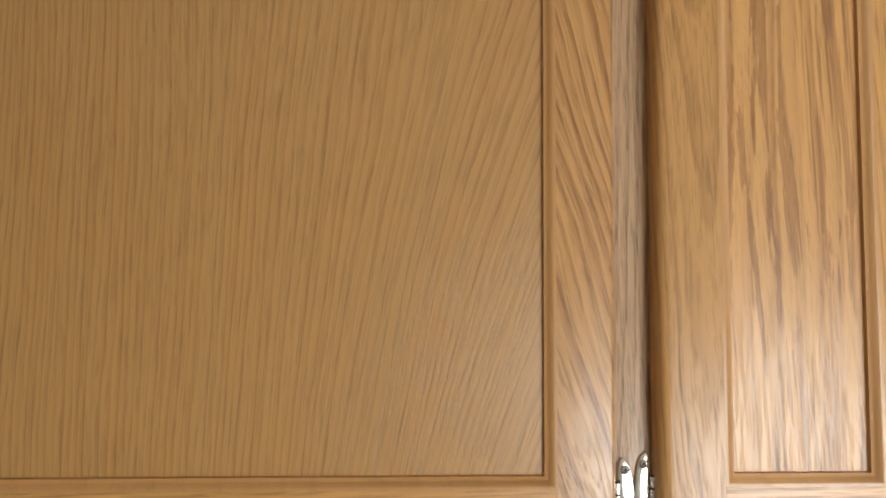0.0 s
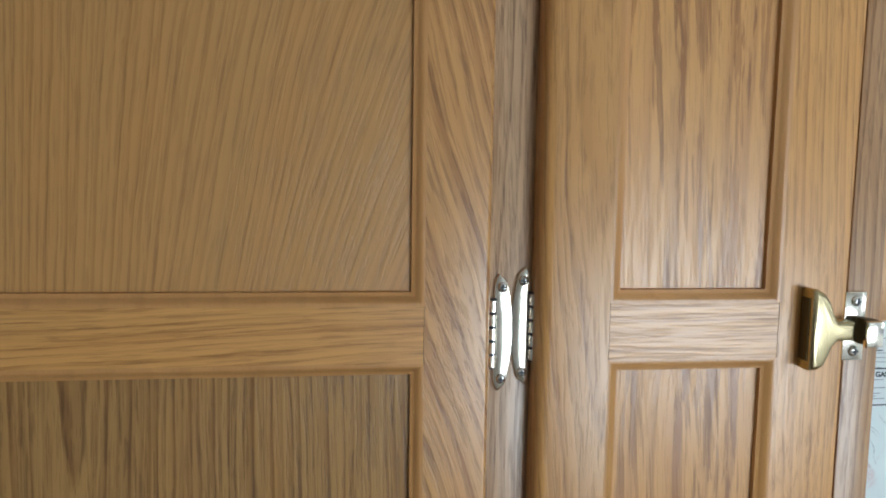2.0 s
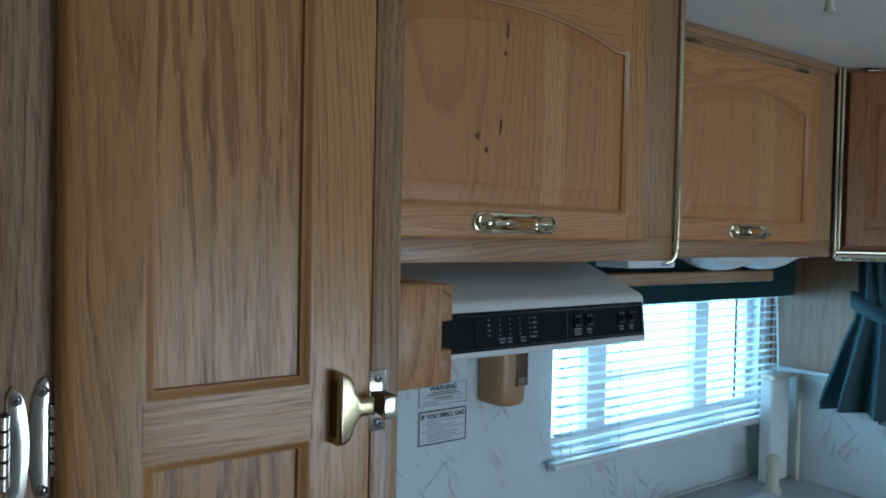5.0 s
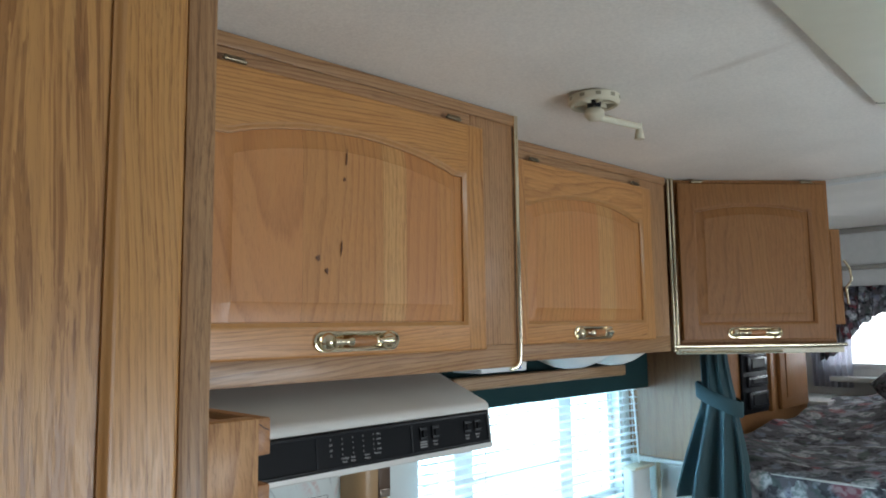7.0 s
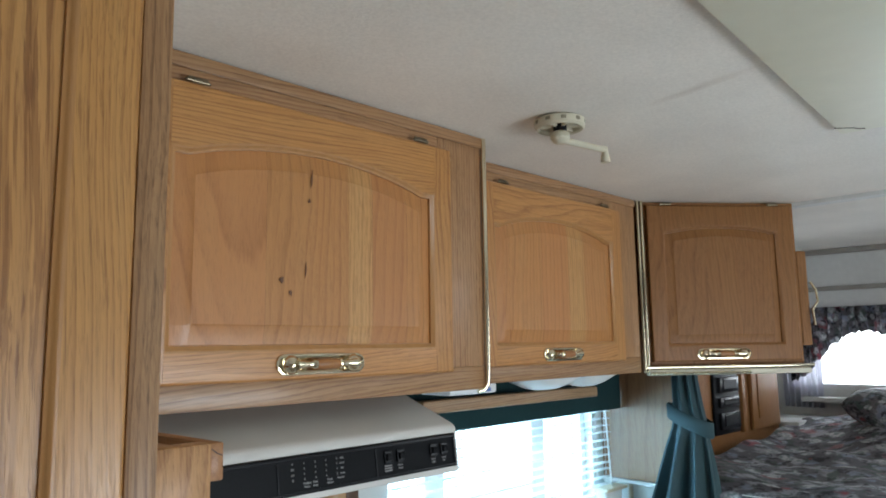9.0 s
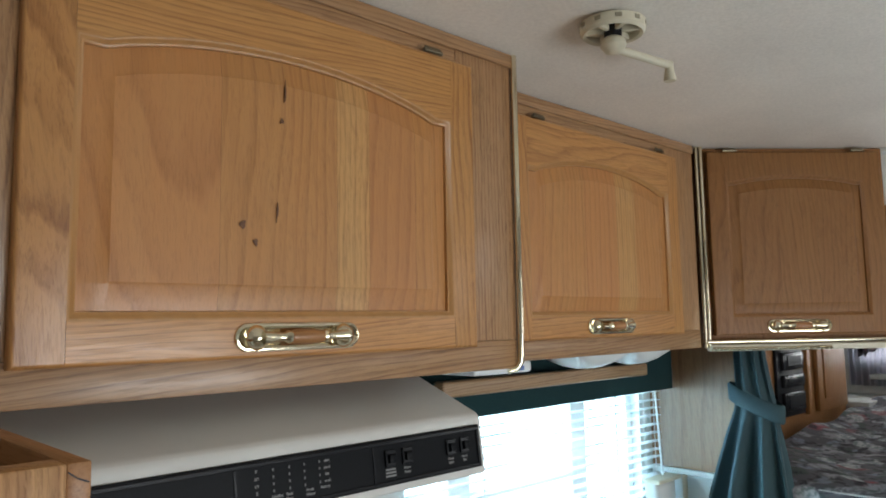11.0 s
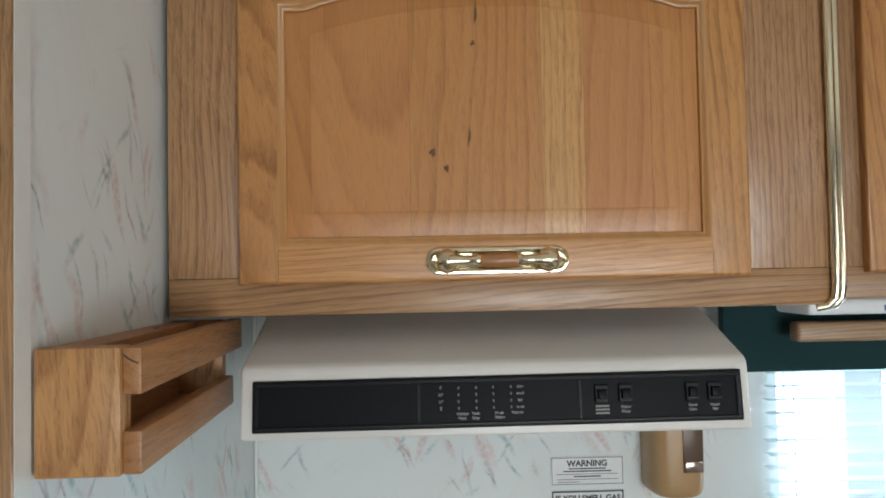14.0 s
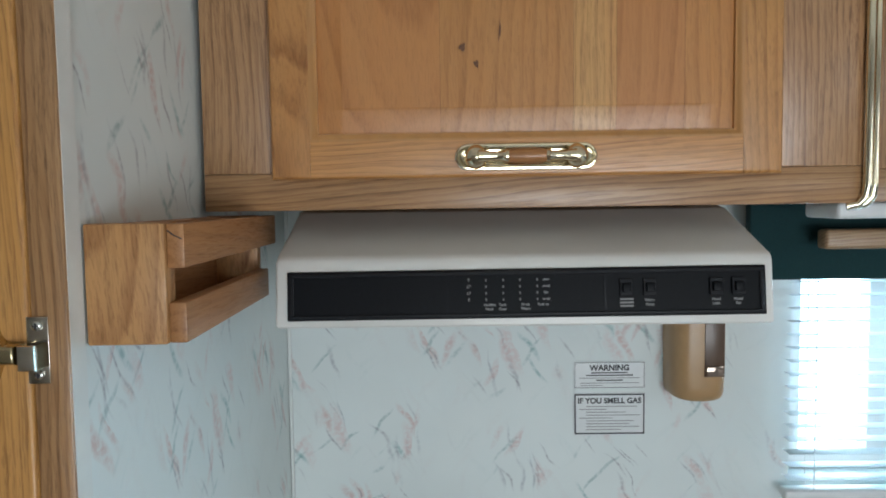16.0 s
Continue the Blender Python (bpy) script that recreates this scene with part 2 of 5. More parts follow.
polished = brass("polished_brass", (0.80, 0.73, 0.55), 0.12)
hinge_brass = brass("dull_hinge_brass", (0.20, 0.165, 0.11), 0.35)
antique = brass("antique_brass", (0.50, 0.42, 0.25), 0.24)
dark_brass = brass("dark_brass", (0.12, 0.10, 0.06), 0.45)
nickel = brass("nickel_plate", (0.74, 0.70, 0.62), 0.16)
steel = brass("screw_steel", (0.62, 0.63, 0.62), 0.25)
ceiling_m = speckled("ceiling_board", (0.90, 0.865, 0.80), 0.75, 260, 0.17, 0.45, stain=0.2)
ct = ceiling_m.node_tree
cb = ct.nodes["Principled BSDF"]
away = ct.nodes.new("ShaderNodeVectorMath")
away.inputs[1].default_value = (-1.137, -0.367, -1.925)
ct.links.new(ct.nodes.new("ShaderNodeTexCoord").outputs["Object"], away.inputs[0])
squash = ct.nodes.new("ShaderNodeMapping")
squash.vector_type = "TEXTURE"
squash.inputs[2].default_value, squash.inputs[3].default_value = (0, 0, radians(-11)), (0.022, 0.15, 1.0)
ct.links.new(away.outputs[0], squash.inputs[0])
ragged = node(ct, "ShaderNodeTexNoise", Scale=2.2, Detail=3.0)
ct.links.new(squash.outputs[0], ragged.inputs["Vector"])
length = ct.nodes.new("ShaderNodeVectorMath")
length.operation = "LENGTH"
ct.links.new(squash.outputs[0], length.inputs[0])
stain_f = ramp(ct, sums(ct, "ADD", length.outputs["Value"], sums(ct, "MULTIPLY", ragged.outputs["Fac"], 0.6)), (0.25, 0.42), (1.0, 0.0))
old = cb.inputs["Base Color"].links[0].from_socket
ct.links.new(mixed(ct, stain_f, old, (0.50, 0.42, 0.34)), cb.inputs["Base Color"])
cream = speckled("cream_plastic", (0.66, 0.62, 0.48), 0.4, 90, 0.08, 0.05)
# Cream with the shade of the crank's notches in its colour.
notch_shade_m = speckled("shaded_cream", (0.30, 0.27, 0.19), 0.6, 90, 0.1, 0.0)
white_enamel = speckled("white_enamel", (0.68, 0.675, 0.645), 0.34, 14, 0.07, 0.02)
white_trim = speckled("white_trim", (0.70, 0.72, 0.70), 0.45, 40, 0.08, 0.05)
seam_trim = speckled("seam_trim", (0.36, 0.34, 0.31), 0.5, 40, 0.1, 0.05)
white_vinyl = speckled("white_vinyl", (0.74, 0.76, 0.76), 0.4, 30, 0.05, 0.02)
black_plastic = speckled("black_plastic", (0.007, 0.008, 0.010), 0.42, 300, 0.3, 0.05)
black_plastic.node_tree.nodes["Principled BSDF"].inputs["Specular IOR Level"].default_value = 0.10
black_gloss = speckled("black_switch", (0.016, 0.017, 0.02), 0.25, 120, 0.2, 0.0)
black_gloss.node_tree.nodes["Principled BSDF"].inputs["Specular IOR Level"].default_value = 0.2
print_dim = shader("print_dim", (0.16, 0.16, 0.16), 0.6)[0]
print_grey = shader("print_grey", (0.24, 0.24, 0.24), 0.6)[0]
print_black = shader("print_black", (0.03, 0.03, 0.035), 0.6)[0]
label_paper = speckled("label_film", (0.68, 0.70, 0.70), 0.35, 50, 0.04, 0.0)
tan = speckled("tan_plastic", (0.40, 0.245, 0.115), 0.32, 60, 0.08, 0.02)
smoked = shader("smoked_plastic", (0.09, 0.05, 0.028), 0.3)[0]
brown_gloss = shader("glossy_brown_lip", (0.30, 0.24, 0.20), 0.12, 0.6)[0]
laminate = speckled("grey_laminate", (0.58, 0.60, 0.60), 0.35, 250, 0.12, 0.02)
bed_board = speckled("bedroom_board", (0.74, 0.74, 0.73), 0.55, 40, 0.08, 0.05)
floor_m = speckled("brown_carpet", (0.33, 0.28, 0.22), 0.95, 400, 0.3, 0.5)
shell_m = speckled("cream_wall_board", (0.66, 0.63, 0.58), 0.6, 50, 0.06, 0.1)
teal_m = speckled("teal_fabric", (0.004, 0.036, 0.040), 0.9, 700, 0.3, 0.3)
curtain_m = speckled("teal_curtain", (0.032, 0.072, 0.084), 0.8, 900, 0.22, 0.3)
sheer_m = speckled("white_curtain", (0.62, 0.62, 0.68), 0.8, 400, 0.1, 0.2)
st = sheer_m.node_tree
thin = st.nodes.new("ShaderNodeBsdfTranslucent")
thin.inputs[0].default_value = (0.72, 0.72, 0.78, 1)
blend = st.nodes.new("ShaderNodeMixShader")
blend.inputs[0].default_value = 0.55
st.links.new(st.nodes["Principled BSDF"].outputs[0], blend.inputs[1])
st.links.new(thin.outputs[0], blend.inputs[2])
st.links.new(blend.outputs[0], st.nodes["Material Output"].inputs[0])
blue_m = shader("blue_sticker", (0.10, 0.17, 0.42), 0.4)[0]
brown_towel = speckled("brown_cloth", (0.20, 0.13, 0.11), 0.9, 60, 0.6, 0.4, stain=0.2)
frost = speckled("frosted_cover", (0.74, 0.77, 0.76), 0.35, 20, 0.04, 0.0)


def wallpaper():
    """Off-white paper with loose clusters of pink, teal and grey brush strokes."""
    m, t, b = shader("stroke_wallpaper", (0.7, 0.71, 0.7), 0.55)
    c = t.nodes.new("ShaderNodeTexCoord").outputs["UV"]
    clump = node(t, "ShaderNodeTexVoronoi", Scale=9.0)
    t.links.new(c, clump.inputs["Vector"])
    near = ramp(t, clump.outputs["Distance"], (0.42, 1.0), (0.54, 0.08))
    tone = node(t, "ShaderNodeTexNoise", Scale=4.0, Detail=3.0)
    t.links.new(c, tone.inputs["Vector"])
    colour = mixed(t, ramp(t, tone.outputs["Fac"], (0.35, 0.0), (0.65, 1.0)), (0.638, 0.685, 0.675), (0.698, 0.747, 0.737))
    layers = (((0.56, 0.37, 0.35), -28, 14, 62, 0.22, 0.86), ((0.20, 0.37, 0.37), -40, 16, 80, 0.20, 0.90),
              ((0.33, 0.35, 0.38), -14, 12, 120, 0.17, 0.88), ((0.58, 0.41, 0.40), 26, 17, 70, 0.22, 0.90),
              ((0.24, 0.37, 0.37), 44, 17, 110, 0.18, 0.90), ((0.27, 0.27, 0.30), -34, 15, 170, 0.16, 0.89), ((0.62, 0.47, 0.46), -20, 13, 38, 0.28, 0.92))
    bristle = node(t, "ShaderNodeTexNoise", Scale=150.0, Detail=3.0)
    t.links.new(c, bristle.inputs["Vector"])
    broken = ramp(t, bristle.outputs["Fac"], (0.36, 0.25), (0.58, 1.0))
    for k, (tint, angle, along, across, size, rare) in enumerate(layers):
        mp = t.nodes.new("ShaderNodeMapping")
        mp.inputs[1].default_value, mp.inputs[2].default_value = (k * 3.7, k * 1.9, 0), (0, 0, radians(angle))
        sc = t.nodes.new("ShaderNodeMapping")
        sc.inputs[3].default_value = (across * 0.9, along * 0.8, 1)
        bend = node(t, "ShaderNodeTexNoise", Scale=16.0, Detail=1.0)
        t.links.new(c, bend.inputs["Vector"])
        mv = t.nodes.new("ShaderNodeVectorMath")
        mv.operation = "MULTIPLY_ADD"
        mv.inputs[1].default_value = (0.035, 0.035, 0)
        t.links.new(bend.outputs["Color"], mv.inputs[0])
        t.links.new(c, mv.inputs[2])
        t.links.new(mv.outputs[0], mp.inputs[0])
        t.links.new(mp.outputs[0], sc.inputs[0])
        vo = node(t, "ShaderNodeTexVoronoi", Scale=1.0, Randomness=0.9)
        vo.voronoi_dimensions = "2D"
        t.links.new(sc.outputs[0], vo.inputs["Vector"])
        sep = t.nodes.new("ShaderNodeSeparateColor")
        t.links.new(vo.outputs["Color"], sep.inputs[0])
        on = sums(t, "GREATER_THAN", sep.outputs[0], rare - 0.03)
        stroke = sums(t, "MULTIPLY", ramp(t, vo.outputs["Distance"], (size * 0.6, 1.0), (size + 0.22, 0.0)), broken)
        f = sums(t, "MULTIPLY", sums(t, "MULTIPLY", stroke, on), sums(t, "MULTIPLY", near, 0.7))
        colour = mixed(t, f, colour, tint)
    t.links.new(colour, b.inputs["Base Color"])
    return m


paper = wallpaper()


def floral(name, base, scale):
    """Dark printed cotton: muted roses, leaves and cream ground."""
    m, t, b = shader(name, base, 0.9)
    v = object_space(t)
    wob = node(t, "ShaderNodeTexNoise", Scale=scale * 1.3, Detail=4.0)
    t.links.new(v, wob.inputs["Vector"])
    c = base
    for k, (tint, lo, s) in enumerate((((0.34, 0.34, 0.37), 0.50, 1.0), ((0.06, 0.085, 0.075), 0.54, 1.5), ((0.30, 0.05, 0.07), 0.61, 0.55), ((0.22, 0.24, 0.31), 0.56, 1.3), ((0.018, 0.018, 0.024), 0.53, 2.4))):
        n = node(t, "ShaderNodeTexNoise", Scale=scale * s, Detail=5.0, Distortion=0.3)
        mp = t.nodes.new("ShaderNodeMapping")
        mp.inputs[1].default_value = (k * 2.3, k * 5.1, k * 1.7)
        t.links.new(v, mp.inputs[0])
        t.links.new(mp.outputs[0], n.inputs["Vector"])
        c = mixed(t, ramp(t, n.outputs["Fac"], (lo, 0.0), (lo + 0.08, 0.85)), c, tint)
    for k, (size, share, tints) in enumerate(((0.30, 0.82, ((0.20, 0.055, 0.07), (0.32, 0.21, 0.22))), (0.36, 0.5, ((0.20, 0.24, 0.24), (0.50, 0.50, 0.52))))):
        mp = t.nodes.new("ShaderNodeMapping")
        mp.inputs[1].default_value = (k * 1.3, k * 0.7, 0)
        wv = t.nodes.new("ShaderNodeVectorMath")
        wv.operation = "MULTIPLY_ADD"
        wv.inputs[1].default_value = (0.05, 0.05, 0.05)
        t.links.new(wob.outputs["Color"], wv.inputs[0])
        t.links.new(v, wv.inputs[2])
        t.links.new(wv.outputs[0], mp.inputs[0])
        vo = node(t, "ShaderNodeTexVoronoi", Scale=scale * (0.75 + 0.35 * k))
        t.links.new(mp.outputs[0], vo.inputs["Vector"])
        sep = t.nodes.new("ShaderNodeSeparateColor")
        t.links.new(vo.outputs["Color"], sep.inputs[0])
        bloom = sums(t, "MULTIPLY", ramp(t, vo.outputs["Distance"], (size, 0.9), (size + 0.1, 0.0)), sums(t, "GREATER_THAN", sep.outputs[0], share))
        petal = node(t, "ShaderNodeTexNoise", Scale=scale * 5.0, Detail=2.0)
        t.links.new(v, petal.inputs["Vector"])
        c = mixed(t, bloom, c, mixed(t, ramp(t, petal.outputs["Fac"], (0.42, 0.0), (0.58, 1.0)), *tints))
    t.links.new(c, b.inputs["Base Color"])
    relief(t, b, wob.outputs["Fac"], 0.4, 0.01)
    return m


floral_bed = floral("floral_quilt", (0.11, 0.105, 0.12), 15.0)
floral_val = floral("floral_valance", (0.12, 0.11, 0.12), 22.0)
glass, gt, gb = shader("window_glass", (1, 1, 1), 0.02)
gb.inputs["Transmission Weight"].default_value, gb.inputs["IOR"].default_value = 1.0, 1.05


# ---- mesh helpers ----
def part(name, bm, material, parent=None, label=""):
    me = bpy.data.meshes.new(name)
    bmesh.ops.recalc_face_normals(bm, faces=bm.faces)
    bm.to_mesh(me)
    bm.free()
    me.materials.append(material)
    ob = new(name, me)
    ob.parent = parent
    if label:
        ob["label"] = label
    return ob


def smooth(ob, angle=40):
    for p in ob.data.polygons:
        p.use_smooth = True
    ob.data.set_sharp_from_angle(angle=radians(angle))
    return ob


def thing(name, label, category, m=None, group="", kind=""):
    e = new(name)
    e.empty_display_size = 0.05
    if m is not None:
        e.matrix_world = m
    return tagged(e, label, category, group, kind)


def add_box(bm, x0, x1, y0, y1, z0, z1):
    p = [bm.verts.new((x, y, z)) for x in (x0, x1) for y in (y0, y1) for z in (z0, z1)]
    for f in ((0, 1, 3, 2), (4, 6, 7, 5), (0, 4, 5, 1), (2, 3, 7, 6), (0, 2, 6, 4), (1, 5, 7, 3)):
        bm.faces.new([p[i] for i in f])
    return p


def box(x0, x1, y0, y1, z0, z1, bevel=0.0, seg=2):
    bm = bmesh.new()
    add_box(bm, x0, x1, y0, y1, z0, z1)
    if bevel:
        bmesh.ops.bevel(bm, geom=bm.edges[:], offset=bevel, segments=seg, profile=0.5, affect="EDGES", clamp_overlap=True)
    return bm


def prism(points, y0, y1, bevel=0.0, seg=2, test=None):
    """A shape drawn in x and z, drawn out along y."""
    bm = bmesh.new()
    a = [bm.verts.new((x, y0, z)) for x, z in points]
    c = [bm.verts.new((x, y1, z)) for x, z in points]
    bm.faces.new(a)
    bm.faces.new(c[::-1])
    for i in range(len(points)):
        j = (i + 1) % len(points)
        bm.faces.new((a[i], c[i], c[j], a[j]))
    bmesh.ops.recalc_face_normals(bm, faces=bm.faces)
    if bevel:
        es = [e for e in bm.edges if (test(e) if test else abs(e.verts[0].co.y - e.verts[1].co.y) < 1e-6 and abs(e.verts[0].co.y - y0) < 1e-6)]
        bmesh.ops.bevel(bm, geom=es, offset=bevel, segments=seg, profile=0.5, affect="EDGES", clamp_overlap=True)
    return bm


def turned(profile, n=20, axis="x"):
    """A turned piece: (along, radius) pairs about the x or z axis."""
    bm = bmesh.new()
    rings = []
    for s, r in profile:
        ring = []
        for k in range(n):
            a = 2 * math.pi * k / n
            u, w = r * math.cos(a), r * math.sin(a)
            ring.append(bm.verts.new((s, u, w) if axis == "x" else (u, w, s)))
        rings.append(ring)
    for p, q in zip(rings, rings[1:]):
        for k in range(n):
            bm.faces.new((p[k], p[(k + 1) % n], q[(k + 1) % n], q[k]))
    bm.faces.new(rings[0])
    bm.faces.new(rings[-1][::-1])
    return bm


def tube(points, radius, n=10):
    bm = bmesh.new()
    pts = [Vector(p) for p in points]
    rings = []
    for i, p in enumerate(pts):
        d = (pts[min(i + 1, len(pts) - 1)] - pts[max(i - 1, 0)]).normalized()
        a = d.orthogonal().normalized() if i == 0 else (prev - d * prev.dot(d)).normalized()
        prev = a
        c = d.cross(a)
        rings.append([bm.verts.new(p + radius * (math.cos(2 * math.pi * k / n) * a + math.sin(2 * math.pi * k / n) * c)) for k in range(n)])
    for p, q in zip(rings, rings[1:]):
        for k in range(n):
            bm.faces.new((p[k], p[(k + 1) % n], q[(k + 1) % n], q[k]))
    bm.faces.new(rings[0])
    bm.faces.new(rings[-1][::-1])
    return bm


def inset(loop, d):
    """The closed loop of (x, z), anticlockwise, moved inward by d."""
    out = []
    for i, p in enumerate(loop):
        a, c = Vector(loop[i - 1]), Vector(loop[(i + 1) % len(loop)])
        p = Vector(p)
        e, f = (p - a).normalized(), (c - p).normalized()
        n1, n2 = Vector((-e.y, e.x)), Vector((-f.y, f.x))
        k = n1 + n2
        k /= max(0.2, k.dot(n1))
        out.append(tuple(p + k * d))
    return out


def swept(loop, profile):
    """A moulding round a loop: profile of (inward, depth)."""
    bm = bmesh.new()
    rings = [[bm.verts.new((x, y, z)) for x, z in inset(loop, d)] for d, y in profile]
    for p, q in zip(rings, rings[1:]):
        for k in range(len(p)):
            j = (k + 1) % len(p)
            bm.faces.new((p[k], p[j], q[j], q[k]))
    return bm


def lettering(text, size, at, material, parent, rot=(90, 0, 0), align="CENTER", name="lettering"):
    cu = bpy.data.curves.new(name, "FONT")
    cu.body, cu.size, cu.align_x, cu.extrude = text, size, align, 0.0002
    cu.offset = size * 0.036
    tmp = new(name, cu)
    bpy.context.view_layer.update()
    me = bpy.data.meshes.new_from_object(tmp)
    bpy.data.objects.remove(tmp)
    ob = new(name, me)
    me.materials.clear()
    me.materials.append(material)
    ob.parent = parent
    ob.matrix_local = pose(*at, *rot)
    return ob


STICK = ((0, 0), (0.0015, 0.0), (0.003, 0.0008), (0.0045, 0.0032), (0.006, 0.0042), (0.0075, 0.0046), (0.008, 0.0085))


def arched(x0, x1, z0, z1, rise):
    """An opening, anticlockwise from the front, with a low arch between short shoulders."""
    pts = [(x0, z0), (x1, z0), (x1, z1)]
    if rise:
        mid, half = (x0 + x1) / 2, (x1 - x0) / 2
        for k in range(25):
            u = 0.88 - 1.76 * k / 24
            pts.append((mid + u * half, z1 + rise * (1 - (u / 0.88) ** 2) ** 0.9 + 0.0))
    pts.append((x0, z1))
    return pts


def raised_panel(parent, x0, x1, z0, z1, rise, cuts, material, deep=0.0085, border=0.024, lift=0.0045):
    """Glued-up staves with one bevelled border round them all."""
    mid, half = (x0 + x1) / 2, (x1 - x0) / 2

    def top(x):
        u = (x - mid) / half / 0.88
        return z1 + (rise * (1 - u * u) ** 0.9 if abs(u) < 1 else 0)

    def height(d):
        if d <= border:
            return deep - lift * 0.72 * max(0, d) / border
        return deep - lift * min(1, 0.72 + 0.28 * (d - border) / 0.0025)

    edges = [x0, *cuts, x1]
    boards = material if isinstance(material, tuple) else (material,)
    for k, (a, c) in enumerate(zip(edges, edges[1:])):
        wood = boards[k % len(boards)]
        bm = bmesh.new()
        xs = sorted({round(x, 5) for x in [a + 0.0001, c - 0.0001, *np.linspace(a + 0.0001, c - 0.0001, max(3, int((c - a) / 0.012)))] + [k for k in (x0 + border, x0 + border + 0.0025, x1 - border, x1 - border - 0.0025) if a < k < c]})
        cols = []
        for x in xs:
            tz = top(x)
            zs = [z0, z0 + border, z0 + border + 0.0025, z0 + 0.06, z0 + 0.1, z0 + 0.14, tz - 0.05, tz - border - 0.0025, tz - border, tz]
            cols.append([bm.verts.new((x, height(min(x - x0, x1 - x, z - z0, (tz - z))), z)) for z in zs])
        for p, q in zip(cols, cols[1:]):
            for i in range(len(p) - 1):
                bm.faces.new((p[i], q[i], q[i + 1], p[i + 1]))
        smooth(part("stave" if len(edges) > 2 else "panel", bm, wood, parent), 20)


def frame_and_panel(door, w, h, thick, sl, sr, openings, mats, edge=0.005):
    """Stiles, rails and mouldings of a door, front at y 0. openings: (z0, z1, rise) from the bottom up."""
    def outer(e):
        a, c = e.verts[0].co, e.verts[1].co
        on = lambda p: abs(p.y) < 1e-6
        if not (on(a) and on(c)):
            return False
        return any(abs(a[i] - v) < 1e-6 and abs(c[i] - v) < 1e-6 for i, v in ((0, 0), (0, w), (2, 0), (2, h)))
    for x0, x1, e in ((0, sl, edge), (w - sr, w, min(edge, 0.004))):
        smooth(part("stile", prism([(x0, 0), (x1, 0), (x1, h), (x0, h)], 0, thick, e, 4, outer), mats[0], door))
    low = 0
    g = 0.0003
    for i, (z0, z1, rise) in enumerate(openings):
        smooth(part("rail", prism([(sl + g, low), (w - sr - g, low), (w - sr - g, z0), (sl + g, z0)], 0, thick, edge, 4, outer), mats[1], door))
        low = z1
        loop = arched(sl, w - sr, z0, z1, rise)
        smooth(part("moulding", swept(loop, STICK), oak_mould if mats[0] is not oak_corner_shaded else oak_corner_shaded, door), 50)
    z0, z1, rise = openings[-1]
    pts = [(w - sr - g, h), (sl + g, h)] + arched(sl + g, w - sr - g, z0, z1, rise)[2:][::-1]
    smooth(part("rail", prism(pts[::-1], 0, thick, edge, 4, outer), mats[1], door))


def pull(parent, x, y, z):
    """A long brass plate with a turned oak grip between two domed posts."""
    e = part("pull", stadium_plate(0.139, 0.0265), polished, parent, "polished brass pull with oak grip")
    e.matrix_local = pose(x, y, z)
    smooth(e, 35)
    for s in (-1, 1):
        p = turned([(0.0, 0.0125), (0.004, 0.0118), (0.008, 0.0095), (0.011, 0.006), (0.0125, 0.001)], 20, "z")
        d = part("post", p, polished, e)
        d.matrix_local = pose(s * 0.049, -0.001, 0, 90)
        smooth(d)
        a = turned([(0.018, 0.0062), (0.021, 0.0068), (0.0225, 0.0056), (0.026, 0.0040), (0.033, 0.0042), (0.040, 0.0056), (0.047, 0.0062)], 16)
        d = part("arm", a, polished, e)
        d.matrix_local = pose(0, -0.0125, 0, 0, 0, 0 if s > 0 else 180)
        smooth(d)
    g = part("grip", turned([(-0.0195, 0.0058), (-0.012, 0.0070), (0, 0.0075), (0.012, 0.0070), (0.0195, 0.0058)], 18), oak_grip, e, "turned oak grip")
    g.matrix_local = pose(0, -0.0125, 0)
    smooth(g)
    return e


def stadium_plate(length, high):
    bm = bmesh.new()
    rings = []
    for d, y in ((0, 0), (0, -0.0022), (0.0012, -0.0034), (0.0028, -0.0036), (0.004, -0.0024), (0.0055, -0.0010), (0.0065, -0.0008)):
        r = high / 2 - d
        c = length / 2 - high / 2
        ring = []
        for k in range(13):
            a = -math.pi / 2 + math.pi * k / 12
            ring.append(bm.verts.new((c + r * math.cos(a), y, r * math.sin(a))))
        for k in range(13):
            a = math.pi / 2 + math.pi * k / 12
            ring.append(bm.verts.new((-c + r * math.cos(a), y, r * math.sin(a))))
        rings.append(ring)
    for p, q in zip(rings, rings[1:]):
        for k in range(26):
            bm.faces.new((p[k], p[(k + 1) % 26], q[(k + 1) % 26], q[k]))
    bm.faces.new(rings[-1])
    return bm


def screw(parent, x, y, z, r=0.0036):
    s = part("screw", turned([(0, r), (0.0008, r), (0.0016, r * 0.8), (0.002, r * 0.45)], 14, "z"), steel, parent)
    s.matrix_local = pose(x, y, z, 90)
    smooth(s)
    slot = bmesh.new()
    add_box(slot, -r * 0.6, r * 0.6, -0.0024, -0.0021, -0.0005, 0.0005)
    add_box(slot, -0.0005, 0.0005, -0.0026, -0.0022, -r * 0.6, r * 0.6)
    part("slot", slot, print_black, s).matrix_local = pose(0, 0, 0, -90)


def top_hinge(parent, x, y, z):
    h = part("hinge", turned([(-0.016, 0.001), (-0.014, 0.0026), (0.014, 0.0026), (0.016, 0.001)], 10), hinge_brass, parent, "small brass hinge")
    h.matrix_local = pose(x, y, z)
    part("leaf", box(-0.013, 0.013, -0.001, 0.001, -0.001, 0.005, 0.0006), hinge_brass, h)


# ---- the shell of the trailer ----
CEIL = 1.925


